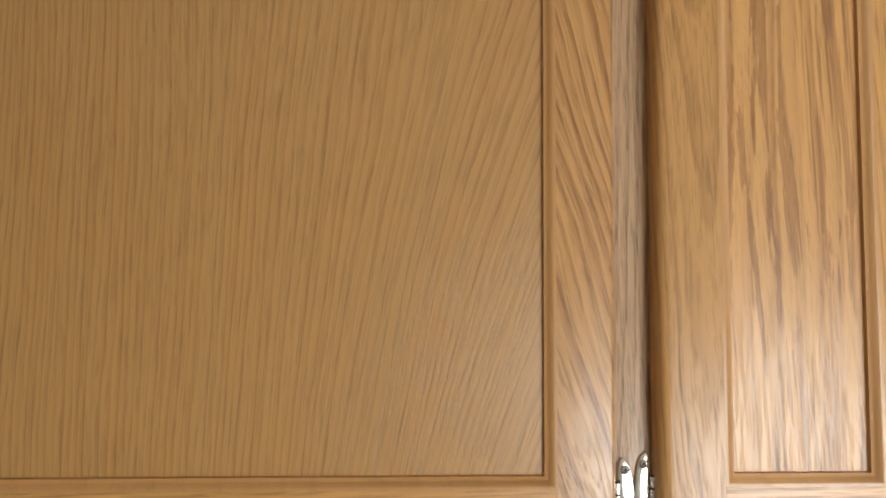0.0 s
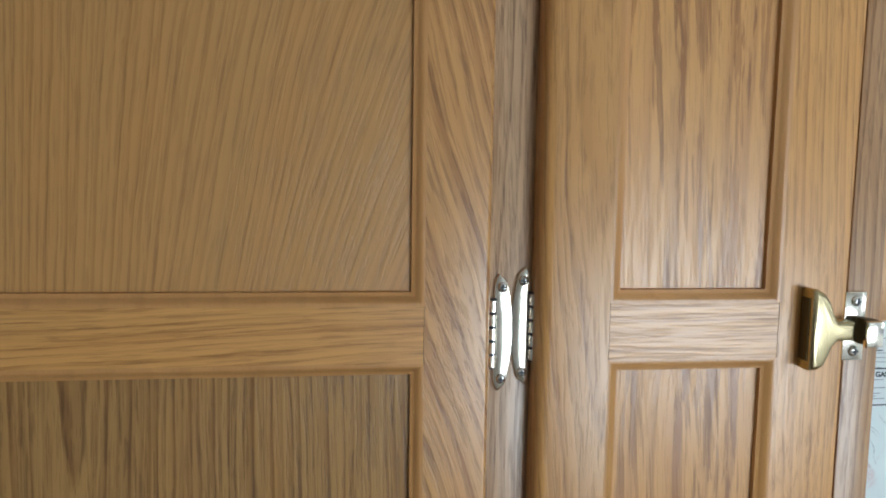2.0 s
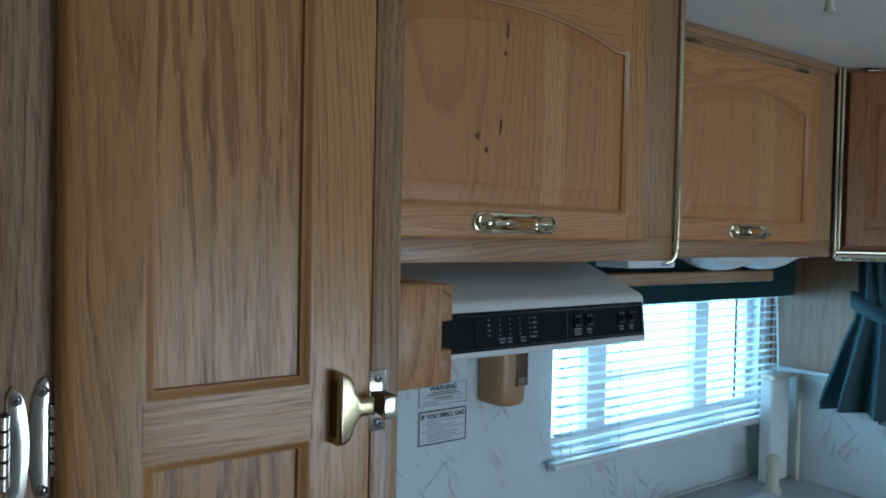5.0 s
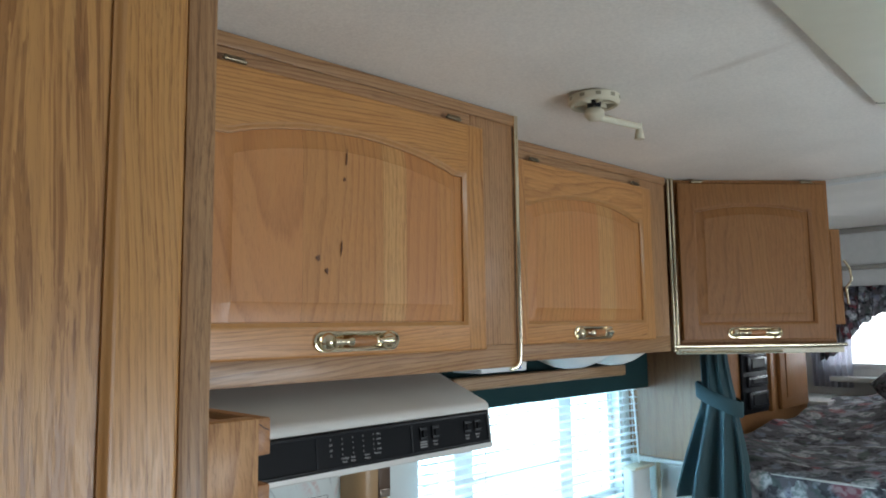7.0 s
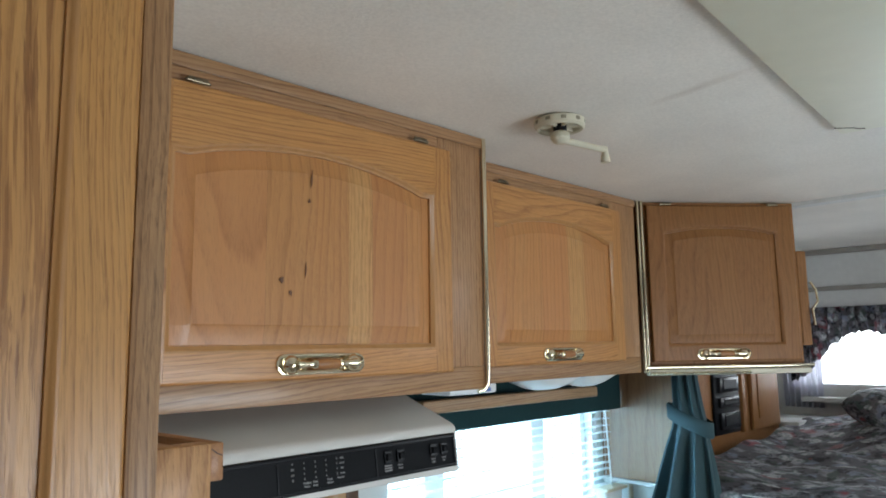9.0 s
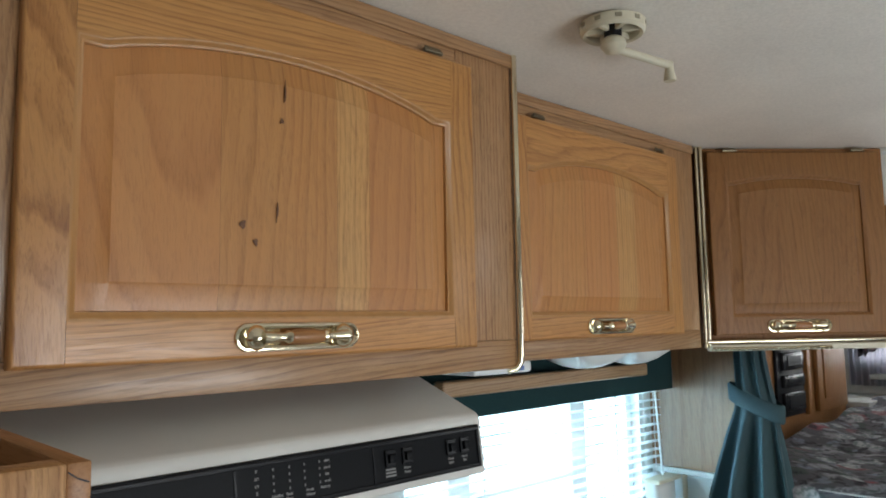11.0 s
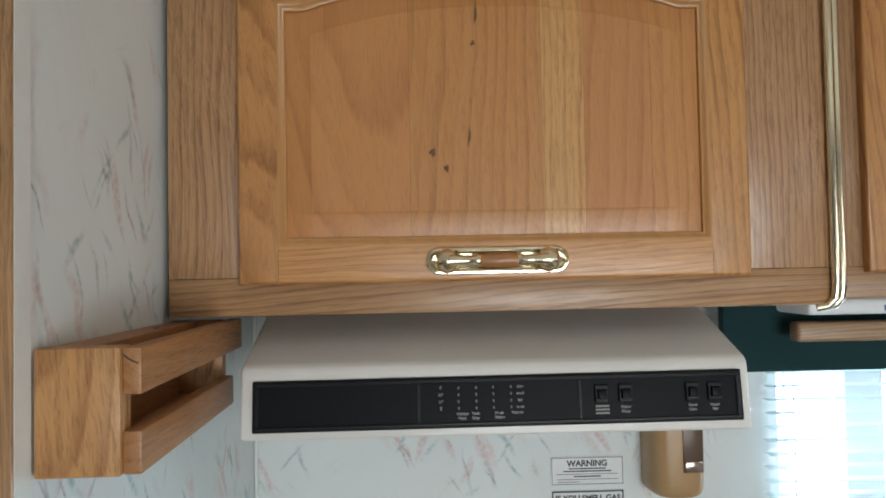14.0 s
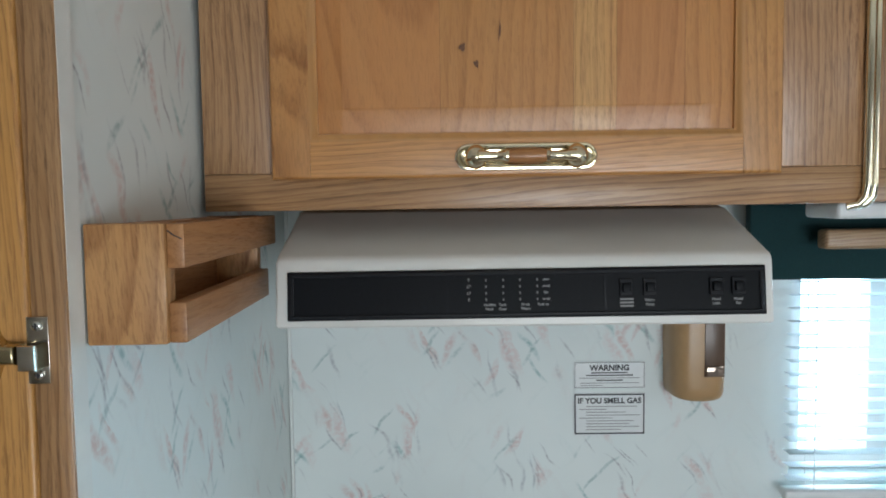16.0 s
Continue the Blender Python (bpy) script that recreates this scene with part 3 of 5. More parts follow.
def structure(name, bm, material, label, category):
    return tagged(part(name, bm, material), label, category, kind="structure")


def uv_plane(ob, ax, ay):
    """Metre-sized uv on the mesh from two axes."""
    uv = ob.data.uv_layers.new(name="metres")
    for l in ob.data.loops:
        co = ob.data.vertices[l.vertex_index].co
        uv.data[l.index].uv = (co.dot(Vector(ax)), co.dot(Vector(ay)))


structure("floor", box(-1.6, 3.6, -1.35, 1.35, -0.05, 0), floor_m, "beige carpeted trailer floor", "floor")
structure("ceiling", box(-1.6, 2.125, -1.3, 1.3, CEIL, CEIL + 0.04), ceiling_m, "off-white textured trailer ceiling with faint stains", "ceiling")
structure("ceiling_bedroom", box(2.165, 3.45, -1.3, 1.3, 1.945, 1.985), ceiling_m, "off-white bedroom ceiling board", "ceiling")
structure("trim_ceiling", box(2.125, 2.165, -1.3, 1.2, 1.915, 1.99, 0.004), white_trim, "grey-white ceiling joint trim", "trim")

wall = bmesh.new()
WX0, WX1, WZ0, WZ1 = 1.206, 1.976, 1.075, 1.45
add_box(wall, -1.6, WX0, 1.1175, 1.18, 0, 1.99)
add_box(wall, WX1, 3.6, 1.1175, 1.18, 0, 1.99)
add_box(wall, WX0, WX1, 1.1175, 1.18, 0, WZ0)
add_box(wall, WX0, WX1, 1.1175, 1.18, WZ1, 1.99)
wn_ = structure("wall_north", wall, paper, "off-white wallpaper with pastel pink and teal brush strokes", "wall")
uv_plane(wn_, (1, 0, 0), (0, 0, 1))
wall = bmesh.new()
add_box(wall, -1.6, 0.63, -1.26, -1.2, 0, 1.99)
add_box(wall, 1.87, 2.55, -1.26, -1.2, 0, 1.99)
add_box(wall, 3.25, 3.6, -1.26, -1.2, 0, 1.99)
# The second opening is added for the bedroom fill.
for x0, x1, z0, z1 in ((0.63, 1.87, 0.74, 1.38), (2.55, 3.25, 1.35, 1.69)):
    add_box(wall, x0, x1, -1.26, -1.2, 0, z0)
    add_box(wall, x0, x1, -1.26, -1.2, z1, 1.99)
structure("wall_south", wall, shell_m, "plain cream trailer wall with a window and an added light opening", "wall")
wall = bmesh.new()
# Unseen end wall, left open in the middle for the added fill.
add_box(wall, -1.56, -1.5, -1.3, 1.2, 0, 0.9)
add_box(wall, -1.56, -1.5, -1.3, 1.2, 1.6, 1.99)
add_box(wall, -1.56, -1.5, -1.3, -0.7, 0.9, 1.6)
add_box(wall, -1.56, -1.5, 0.1, 1.2, 0.9, 1.6)
structure("wall_west", wall, shell_m, "plain cream end wall with an added light opening", "wall")
wall = bmesh.new()
BY0, BY1, BZ0, BZ1 = -0.15, 1.06, 1.375, 1.66
add_box(wall, 3.4, 3.46, -1.3, BY0, 0, 1.99)
add_box(wall, 3.4, 3.46, BY1, 1.26, 0, 1.99)
add_box(wall, 3.4, 3.46, BY0, BY1, 0, BZ0)
add_box(wall, 3.4, 3.46, BY0, BY1, BZ1, 1.99)
structure("wall_east", wall, bed_board, "white panelled front wall of the bedroom", "wall")
structure("trim_east_upper", box(3.386, 3.4, -1.2, 1.19, 1.922, 1.942, 0.003), seam_trim, "grey cove trim along the front wall", "trim")
structure("trim_east_lower", box(3.380, 3.4, -1.2, 1.19, 1.772, 1.79, 0.003), seam_trim, "grey batten along the front wall", "trim")

# side of the wardrobe, papered, running slightly off square
side = bmesh.new()
q = [(0.4342, 0.5002), (0.4285, 1.1170), (0.40, 1.1170), (0.410, 0.5002)]
lo, hi = [side.verts.new((x, y, 0.0)) for x, y in q], [side.verts.new((x, y, CEIL)) for x, y in q]
for i in range(4):
    j = (i + 1) % 4
    side.faces.new((lo[i], lo[j], hi[j], hi[i]))
side.faces.new(lo), side.faces.new(hi)
sw = structure("wall_wardrobe_side", side, paper, "papered side panel of the wardrobe with pastel strokes", "wall")
uv_plane(sw, (0, 1.0, 0), (0, 0, 1))
structure("trim_wardrobe_edge", box(0.4362, 0.43655, 0.4815, 0.5000, 0.02, CEIL - 0.003), white_trim, "narrow white vinyl edge trim of the wardrobe", "trim")
structure("trim_corner", box(0.4290, 0.4345, 1.1110, 1.1170, 0.915, 1.50, 0.002), white_trim, "thin white corner bead", "trim")

# half wall and oak partition at the end of the galley
half_wall = structure("wall_half", box(2.027, 2.062, -0.1, 1.1170, 0, 1.183), paper, "low papered wall between galley and bed", "wall")
uv_plane(half_wall, (0, 1, 0), (0, 0, 1))
structure("trim_half_wall", box(2.020, 2.066, -0.1, 1.1165, 1.183, 1.195, 0.003), white_trim, "white cap on the low wall", "trim")
structure("partition", box(2.027, 2.047, 0.835, 1.1170, 1.195, 1.90, 0.002), oak_partition, "oak veneer partition panel", "wall")

# ---- wardrobe ----
FY = 0.4935
wardrobe = thing("wardrobe", "tall golden oak wardrobe with two framed doors", "wardrobe")
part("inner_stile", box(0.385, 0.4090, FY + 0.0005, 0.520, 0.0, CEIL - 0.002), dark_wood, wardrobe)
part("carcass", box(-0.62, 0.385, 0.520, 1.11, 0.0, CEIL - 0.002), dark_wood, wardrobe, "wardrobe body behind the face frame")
FYR = 0.479
for x0, x1, y0, y1 in ((-0.62, -0.56, FY, 0.52), (0.168, 0.226, FY, 0.52), (0.4125, 0.4362, FYR, 0.50)):
    smooth(part("face_stile", box(x0, x1, y0, y1, 0.0, CEIL - 0.002, 0.0015), oak_warm if x0 > 0.4 else oak_frame, wardrobe, "grey-toned oak face frame"))
for x0, x1 in ((-0.56, 0.168), (0.226, 0.384)):
    for z0, z1 in ((0.0, 0.10), (1.87, CEIL - 0.002)):
        smooth(part("face_rail", box(x0 + 0.0003, x1 - 0.0003, FY, 0.519, z0, z1, 0.001), oak_frame_rail, wardrobe))

D1W = 0.184 + 0.57
door = part("door", box(0.02, D1W - 0.02, 0.0095, 0.014, 0.02, 1.80), dark_wood, wardrobe, "wide oak door with plain veneer panels")
door.matrix_local = pose(-0.57, 0.477, 0.085)
frame_and_panel(door, D1W, 1.80, 0.0158, 0.055, 0.039, ((0.055, 1.312, 0), (1.346, 1.745, 0)), (oak_cathedral, oak_rail), 0.004)
part("panel", box(0.05, D1W - 0.034, 0.0075, 0.0094, 1.338, 1.753), oak_veneer, door, "arched-grain oak veneer panel")
part("panel", box(0.05, D1W - 0.034, 0.0075, 0.0094, 0.047, 1.320), oak_veneer_low, door, "straight-grain oak veneer panel")

D2W = 0.412 - 0.2125
door = part("door", box(0.02, D2W - 0.02, 0.0095, 0.014, 0.02, 1.80), dark_wood, wardrobe, "narrow oak door with open-grain panels")
door.matrix_local = pose(0.2125, 0.477, 0.085)
frame_and_panel(door, D2W, 1.80, 0.0158, 0.0445, 0.046, ((0.055, 1.312, 0), (1.347, 1.745, 0)), (oak_door, oak_rail), 0.009)
for z0, z1 in ((0.047, 1.320), (1.339, 1.753)):
    part("panel", box(0.0395, D2W - 0.041, 0.0075, 0.0094, z0, z1), oak_reed, door, "open-grain oak panel")


def wrap_hinge(side_sign, x, z):
    """Half-wrapped hinge leaf with a bowed edge, knuckles and two screws."""
    pts = []
    for k in range(21):
        u = -1 + 2 * k / 20
        pts.append((side_sign * (0.0048 * (1 - u * u) + 0.0040 * math.sqrt(max(0, 1 - abs(u) ** 12))), u * 0.0365))
    pts += [(-side_sign * 0.0030 * math.sqrt(max(0, 1 - abs(1 - 2 * k / 20) ** 12)), 0.0365 * (1 - 2 * k / 20)) for k in range(1, 20)]
    if side_sign < 0:
        pts = pts[::-1]
    h = smooth(part("hinge", prism(pts, -0.0024, 0.0, 0.0008, 2), nickel, wardrobe, "nickel-plated wrap hinge"))
    h.matrix_local = pose(x, FY, z)
    part("pin_slot", box(min(-side_sign * 0.0036, -side_sign * 0.0016), max(-side_sign * 0.0036, -side_sign * 0.0016), -0.0029, -0.0023, -0.0215, 0.0215), print_black, h, "dark slot beside the knuckles")
    smooth(part("pin", turned([(-0.0215, 0.0017), (0.0215, 0.0017)], 10, "z"), print_black, h)).matrix_local = pose(-side_sign * 0.0042, -0.0038, 0)
    for k in range(5):
        b = turned([(-0.0037, 0.0018), (-0.0033, 0.0026), (0.0033, 0.0026), (0.0037, 0.0018)], 12, "z")
        smooth(part("knuckle", b, nickel, h)).matrix_local = pose(-side_sign * 0.0042, -0.0042, (k - 2) * 0.0085)
    for s in (-1, 1):
        screw(h, side_sign * 0.0018, -0.0024, s * 0.0285, 0.0031)


for z in (1.4115, 0.45):
    wrap_hinge(1, 0.1920, z)
for z in (1.4155, 0.45):
    wrap_hinge(-1, 0.2085, z)

# cup latch on the narrow door, strike on the frame
latch = smooth(part("latch", prism([(0.3800, 1.3915), (0.385, 1.3915), (0.3895, 1.394), (0.3925, 1.400), (0.3945, 1.406), (0.398, 1.4095), (0.409, 1.4095), (0.409, 1.4215), (0.398, 1.422), (0.3945, 1.427), (0.3925, 1.433), (0.3890, 1.4385), (0.384, 1.4415), (0.3800, 1.4415)], 0.4640, 0.477, 0.0035, 3), antique, wardrobe, "antique brass cup latch"), 50)
# Thin dark plate: shade on the cup's left side, put in as colour.
part("side_shade", box(0.3794, 0.3798, 0.4675, 0.4755, 1.397, 1.436, 0.0002), dark_brass, latch)
strike = smooth(part("strike", box(0.410, 0.4245, FYR - 0.002, FYR, 1.3945, 1.4385, 0.0008), nickel, wardrobe, "nickel strike plate"))
smooth(part("arm", prism([(0.4175, 1.4065), (0.4242, 1.4065), (0.4242, 1.4225), (0.4175, 1.4225)], 0.4635, FYR - 0.002, 0.001, 2), dark_brass, strike))
smooth(part("hook", prism([(0.4135, 1.4065), (0.4245, 1.4065), (0.4245, 1.4225), (0.4135, 1.4225)], 0.4600, 0.4635, 0.001, 2), nickel, strike))
for z in (1.4005, 1.4325):
    screw(strike, 0.4175, FYR - 0.002, z, 0.0034)

# ---- cabinet above the hood ----
Y1 = 0.7385
hood_cab = thing("wall_cabinet", "golden oak wall cabinet above the range hood", "cabinet")
part("carcass", box(0.440, 1.092, Y1 + 0.020, 1.11, 1.506, CEIL - 0.002), oak_partition, hood_cab)
for x0, x1 in ((0.4385, 0.527), (0.990, 1.0935)):
    smooth(part("face_stile", box(x0, x1, Y1, Y1 + 0.02, 1.5385, CEIL - 0.002, 0.001), oak_warm, hood_cab, "oak face frame"))
for z0, z1 in ((1.5015, 1.5382), (1.872, CEIL - 0.002)):
    x0, x1 = (0.4385, 1.0935) if z0 < 1.6 else (0.5273, 0.9897)
    smooth(part("face_rail", box(x0, x1, Y1, Y1 + 0.02, z0, z1, 0.001), oak_warm_rail, hood_cab))

smooth(part("scribe_strip", box(0.4385, 1.0935, Y1 - 0.004, Y1 - 0.0003, CEIL - 0.020, CEIL - 0.002, 0.0012), oak_warm_rail, hood_cab, "thin oak strip along the ceiling"))


def arched_door(parent, m, w, h, cuts, rise, mats, panel_mat, stile=0.0385, bottom=0.0365, shoulder=0.275, edge=0.004):
    d = part("door", box(0.02, w - 0.02, 0.0095, 0.0115, 0.02, h - 0.02), dark_wood, parent, "oak door with raised panel")
    d.matrix_local = m
    frame_and_panel(d, w, h, 0.0118, stile, stile, ((bottom, shoulder, rise),), mats, edge)
    raised_panel(d, stile + 0.006, w - stile - 0.006, bottom + 0.006, shoulder - 0.006, rise, cuts, panel_mat)
    pull(d, w / 2, 0, 0.0195)
    for x in (0.068, w - 0.068):
        top_hinge(d, x, -0.001, h + 0.002)
    return d


DW, DH = 0.500, 0.353
d1 = arched_door(hood_cab, pose(0.509, Y1 - 0.012, 1.532), DW, DH, (0.167, 0.297, 0.339, 0.405), 0.028, (oak_arch, oak_arch_rail), (oak_panel_rose, oak_panel, oak_panel_pale, oak_panel_rose, oak_panel))


def knot(parent, x, z, w, h, turn):
    pts = []
    for k in range(14):
        a = 2 * math.pi * k / 14
        r = 1 + 0.25 * math.sin(3 * a + x * 90) + 0.15 * math.sin(5 * a + z * 70)
        pts.append((w * r * math.cos(a), h * r * math.sin(a)))
    k = part("knot", prism(pts, -0.0003, 0.0006), dark_knot, parent, "small dark knot")
    k.matrix_local = pose(x, 0.0025, z, 0, turn, 0)


dark_knot = speckled("knot_wood", (0.17, 0.070, 0.030), 0.5, 500, 0.5, 0.1)
for x, z, w, h, a in ((0.189, 0.126, 0.0030, 0.0036, 10), (0.2025, 0.110, 0.0022, 0.0032, -8), (0.2255, 0.141, 0.0009, 0.0085, 5), (0.2335, 0.263, 0.0010, 0.0100, 3), (0.2300, 0.233, 0.0020, 0.0026, 20)):
    knot(d1, x, z, w, h, a)

# ---- cabinet above the window, set back ----
Y2 = 0.836
win_cab = thing("wall_cabinet", "golden oak wall cabinet above the window", "cabinet")
part("carcass", box(1.11, 1.79, Y2 + 0.020, 1.11, 1.506, CEIL - 0.002), oak_partition, win_cab)
for x0, x1 in ((1.108, 1.205), (1.665, 1.772)):
    smooth(part("face_stile", box(x0, x1, Y2, Y2 + 0.02, 1.5385, CEIL - 0.002, 0.001), oak_warm, win_cab))
for z0, z1 in ((1.5015, 1.5382), (1.872, CEIL - 0.002)):
    x0, x1 = (1.108, 1.772) if z0 < 1.6 else (1.2053, 1.6647)
    smooth(part("face_rail", box(x0, x1, Y2, Y2 + 0.02, z0, z1, 0.001), oak_warm_rail, win_cab))
smooth(part("scribe_strip", box(1.108, 1.772, Y2 - 0.004, Y2 - 0.0003, CEIL - 0.020, CEIL - 0.002, 0.0012), oak_warm_rail, win_cab, "thin oak strip along the ceiling"))
arched_door(win_cab, pose(1.187, Y2 - 0.012, 1.532), DW, DH, (0.085, 0.19, 0.285, 0.345), 0.028, (oak_arch, oak_arch_rail), (oak_panel_rose, oak_panel, oak_panel_rose, oak_panel_pale, oak_panel))

# ---- corner cabinet, facing across the corner ----
A, B = Vector((1.797, 0.826)), Vector((2.112, 0.568))
run = (B - A).length
turn3 = math.degrees(math.atan2(B.y - A.y, B.x - A.x))
corner_cab = thing("corner_cabinet", "golden oak corner wall cabinet, shade put into its colour, with brass-edged base", "cabinet", pose(A.x, A.y, 1.50, 0, 0, turn3))
part("carcass", prism([(0.0, 0.006), (run, 0.006), (run, CEIL - 1.502), (0.0, CEIL - 1.502)], 0.016, 0.22), oak_corner_shaded, corner_cab)
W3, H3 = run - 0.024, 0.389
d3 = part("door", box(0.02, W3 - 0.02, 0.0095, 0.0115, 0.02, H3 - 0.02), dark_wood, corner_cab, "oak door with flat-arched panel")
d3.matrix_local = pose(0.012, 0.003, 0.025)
frame_and_panel(d3, W3, H3, 0.0118, 0.0385, 0.0385, ((0.0365, 0.325, 0.014),), (oak_corner_shaded, oak_corner_shaded), 0.004)
raised_panel(d3, 0.0445, W3 - 0.0445, 0.0425, 0.319, 0.014, (0.15, 0.235), oak_corner_shaded, border=0.020)
pull(d3, W3 / 2 - 0.012, 0, 0.018)
for x in (0.05, W3 - 0.05):
    top_hinge(d3, x, -0.001, H3 + 0.002)
for s in (-0.0035, 0.0065):
    smooth(part("edge_rod", tube([(s - 0.010, -0.002 + (s > 0) * 0.004, 0.0), (s - 0.010, -0.002, CEIL - 1.502)], 0.0038), polished, corner_cab, "brass corner rod"))
part("edge_strip", box(-0.012, -0.006, 0.001, 0.012, 0.004, CEIL - 1.502), dark_wood, corner_cab)
smooth(part("base_rod", tube([(-0.012, -0.004, 0.012), (run + 0.012, -0.004, 0.012)], 0.0045), polished, corner_cab, "brass rod along the base"))
part("base_strip", box(-0.004, run + 0.006, -0.004, 0.016, -0.007, 0.006, 0.002), cream, corner_cab, "pale strip under the base")
for k in range(26):
    bd = part("bead", turned([(-0.0045, 0.001), (-0.003, 0.0032), (0, 0.0040), (0.003, 0.0032), (0.0045, 0.001)], 8), polished, corner_cab)
    bd.matrix_local = pose(0.004 + k * 0.0098, -0.008, -0.002)
    smooth(bd)
part("end_post", box(run + 0.004, run + 0.03, 0.02, 0.06, 0.06, 0.30, 0.003), oak_corner_shaded, corner_cab)
smooth(part("cord_hook", tube([(run + 0.03, 0.012, 0.22), (run + 0.040, 0.006, 0.20), (run + 0.042, 0.004, 0.17), (run + 0.03, 0.010, 0.15), (run + 0.030, 0.004, 0.11)], 0.003), polished, corner_cab, "brass cord hook"))

# brass corner trims of the galley cabinet
edge = thing("corner_trim", "brass double corner trim on the oak cabinet end", "trim")
for x, y in ((1.0955, 0.7340), (1.1075, 0.7440)):
    pts = [(x, y, CEIL - 0.003), (x, y, 1.520), (x - 0.001, y + 0.001, 1.508), (x - 0.006, y + 0.004, 1.5005), (x - 0.016, y + 0.008, 1.498)]
    smooth(part("rod", tube(pts, 0.0042, 12), polished, edge, "polished brass rod"))
part("strip", box(1.0945, 1.1065, 0.7445, 0.760, 1.505, CEIL - 0.003, 0.001), dark_wood, edge, "dark strip between the rods")

# ---- range hood ----
hood = thing("range_hood", "off-white enamel range hood with black control panel", "range hood")
HX0, HX1 = 0.514, 0.9935
prof = [(0.703, 1.388), (0.7105, 1.451), (0.716, 1.4565), (0.83, 1.498), (0.86, 1.5005), (1.11, 1.5005), (1.11, 1.40), (0.72, 1.388)]
bm = bmesh.new()
a, c = [bm.verts.new((HX0, y, z)) for y, z in prof], [bm.verts.new((HX1, y, z)) for y, z in prof]
bm.faces.new(a), bm.faces.new(c[::-1])
for i in range(len(prof)):
    j = (i + 1) % len(prof)
    bm.faces.new((a[i], a[j], c[j], c[i]))
bmesh.ops.recalc_face_normals(bm, faces=bm.faces)
bmesh.ops.bevel(bm, geom=[e for e in bm.edges if max(v.co.y for v in e.verts) < 0.84], offset=0.004, segments=3, profile=0.5, affect="EDGES", clamp_overlap=True)
smooth(part("shell", bm, white_enamel, hood, "off-white enamelled steel shell"), 30)
tilt = math.degrees(math.atan2(0.0075, 0.063))
panel = part("control_panel", box(-0.229, 0.229, -0.0035, 0.004, -0.0235, 0.0235, 0.0012), black_plastic, hood, "black plastic control panel")
panel.matrix_local = pose(0.7555, 0.7066, 1.4197, -tilt, -0.25, 0)
bm = bmesh.new()
for x0, x1, z0, z1 in ((-0.226, 0.226, 0.0175, 0.0215), (-0.226, 0.226, -0.0215, -0.0185), (-0.226, -0.2225, -0.0185, 0.0175), (0.2225, 0.226, -0.0185, 0.0175)):
    add_box(bm, x0, x1, -0.0055, -0.0034, z0, z1)
bmesh.ops.bevel(bm, geom=bm.edges[:], offset=0.0006, segments=1, affect="EDGES")
part("rim", bm, black_gloss, panel)
for x in (-0.075, 0.0755):
    part("divider", box(x - 0.0012, x + 0.0012, -0.0046, -0.0034, -0.0185, 0.0175), black_gloss, panel)
for x in (0.0955, 0.118, 0.181, 0.202):
    s = part("rocker_switch", box(x - 0.0065, x + 0.0065, -0.0065, -0.0034, -0.0045, 0.0125, 0.001), black_gloss, panel, "black rocker switch")
    k = smooth(part("rocker", prism([(x - 0.0042, -0.0005), (x + 0.0042, -0.0005), (x + 0.0042, 0.008), (x - 0.0042, 0.008)], -0.0105, -0.0064, 0.0015, 2), black_plastic, s))
for k, x in enumerate((-0.038, -0.0215, -0.0055, 0.011)):
    for z in (0.013, 0.0068, 0.0006, -0.0056):
        part("indicator", box(x - 0.0014, x + 0.0014, -0.0040, -0.0034, z - 0.0018, z + 0.0018, 0.0003), black_gloss, panel)
        part("indicator_rim", box(x - 0.0007, x + 0.0007, -0.0043, -0.0039, z - 0.0012, z + 0.0012), print_dim, panel)
for txt, x, z, size in (("F", -0.0545, 0.012, 0.004), ("2/3", -0.0545, 0.0058, 0.0036), ("1/3", -0.0545, -0.0006, 0.0036), ("E", -0.0545, -0.0068, 0.004), ("chrg", 0.0195, 0.012, 0.0034), ("good", 0.0195, 0.0058, 0.0034), ("fair", 0.0195, -0.0004, 0.0034), ("weak", 0.0195, -0.0066, 0.0034),
                        ("Holding", -0.0345, -0.0118, 0.0036), ("Tank", -0.0225, -0.0118, 0.0036), ("Black", -0.0350, -0.0158, 0.0036), ("Gray", -0.0225, -0.0158, 0.0036), ("Fresh", -0.0005, -0.0118, 0.0036), ("Water", 0.0, -0.0158, 0.0036), ("Battery", 0.0165, -0.0118, 0.0036),
                        ("Water", 0.118, -0.0095, 0.0036), ("Pump", 0.118, -0.0135, 0.0036), ("Hood", 0.181, -0.0095, 0.0036), ("Light", 0.181, -0.0135, 0.0036), ("Hood", 0.202, -0.0095, 0.0036), ("Fan", 0.202, -0.0135, 0.0036)):
    lettering(txt, size, (x, -0.0037, z), print_grey, panel)
for z in (-0.0072, -0.0104, -0.0136):
    part("print_line", box(0.0895, 0.1025, -0.0040, -0.0034, z - 0.0009, z + 0.0009), print_grey, panel)

# ---- knife rack on the papered side ----
rack = thing("knife_rack", "golden oak knife rack screwed to the papered panel", "rack", pose(0.4368, 0.5012, 1.4140, 0, 0, 1.9))
R0 = 0.083
smooth(part("end_block", box(0.0, 0.0545, 0.0, 0.020, 0.0, R0, 0.0018, 2), oak_rack, rack, "pale oak end block"))
smooth(part("end_block", box(0.0, 0.0545, 0.262, 0.276, 0.0, R0, 0.0018, 2), oak_rack, rack))
part("back_board", box(0.0, 0.012, 0.0205, 0.2615, 0.0, R0 - 0.001, 0.001), oak_bar, rack)
part("inner_board", box(0.0125, 0.040, 0.0205, 0.2615, 0.001, 0.010, 0.001), oak_bar, rack)
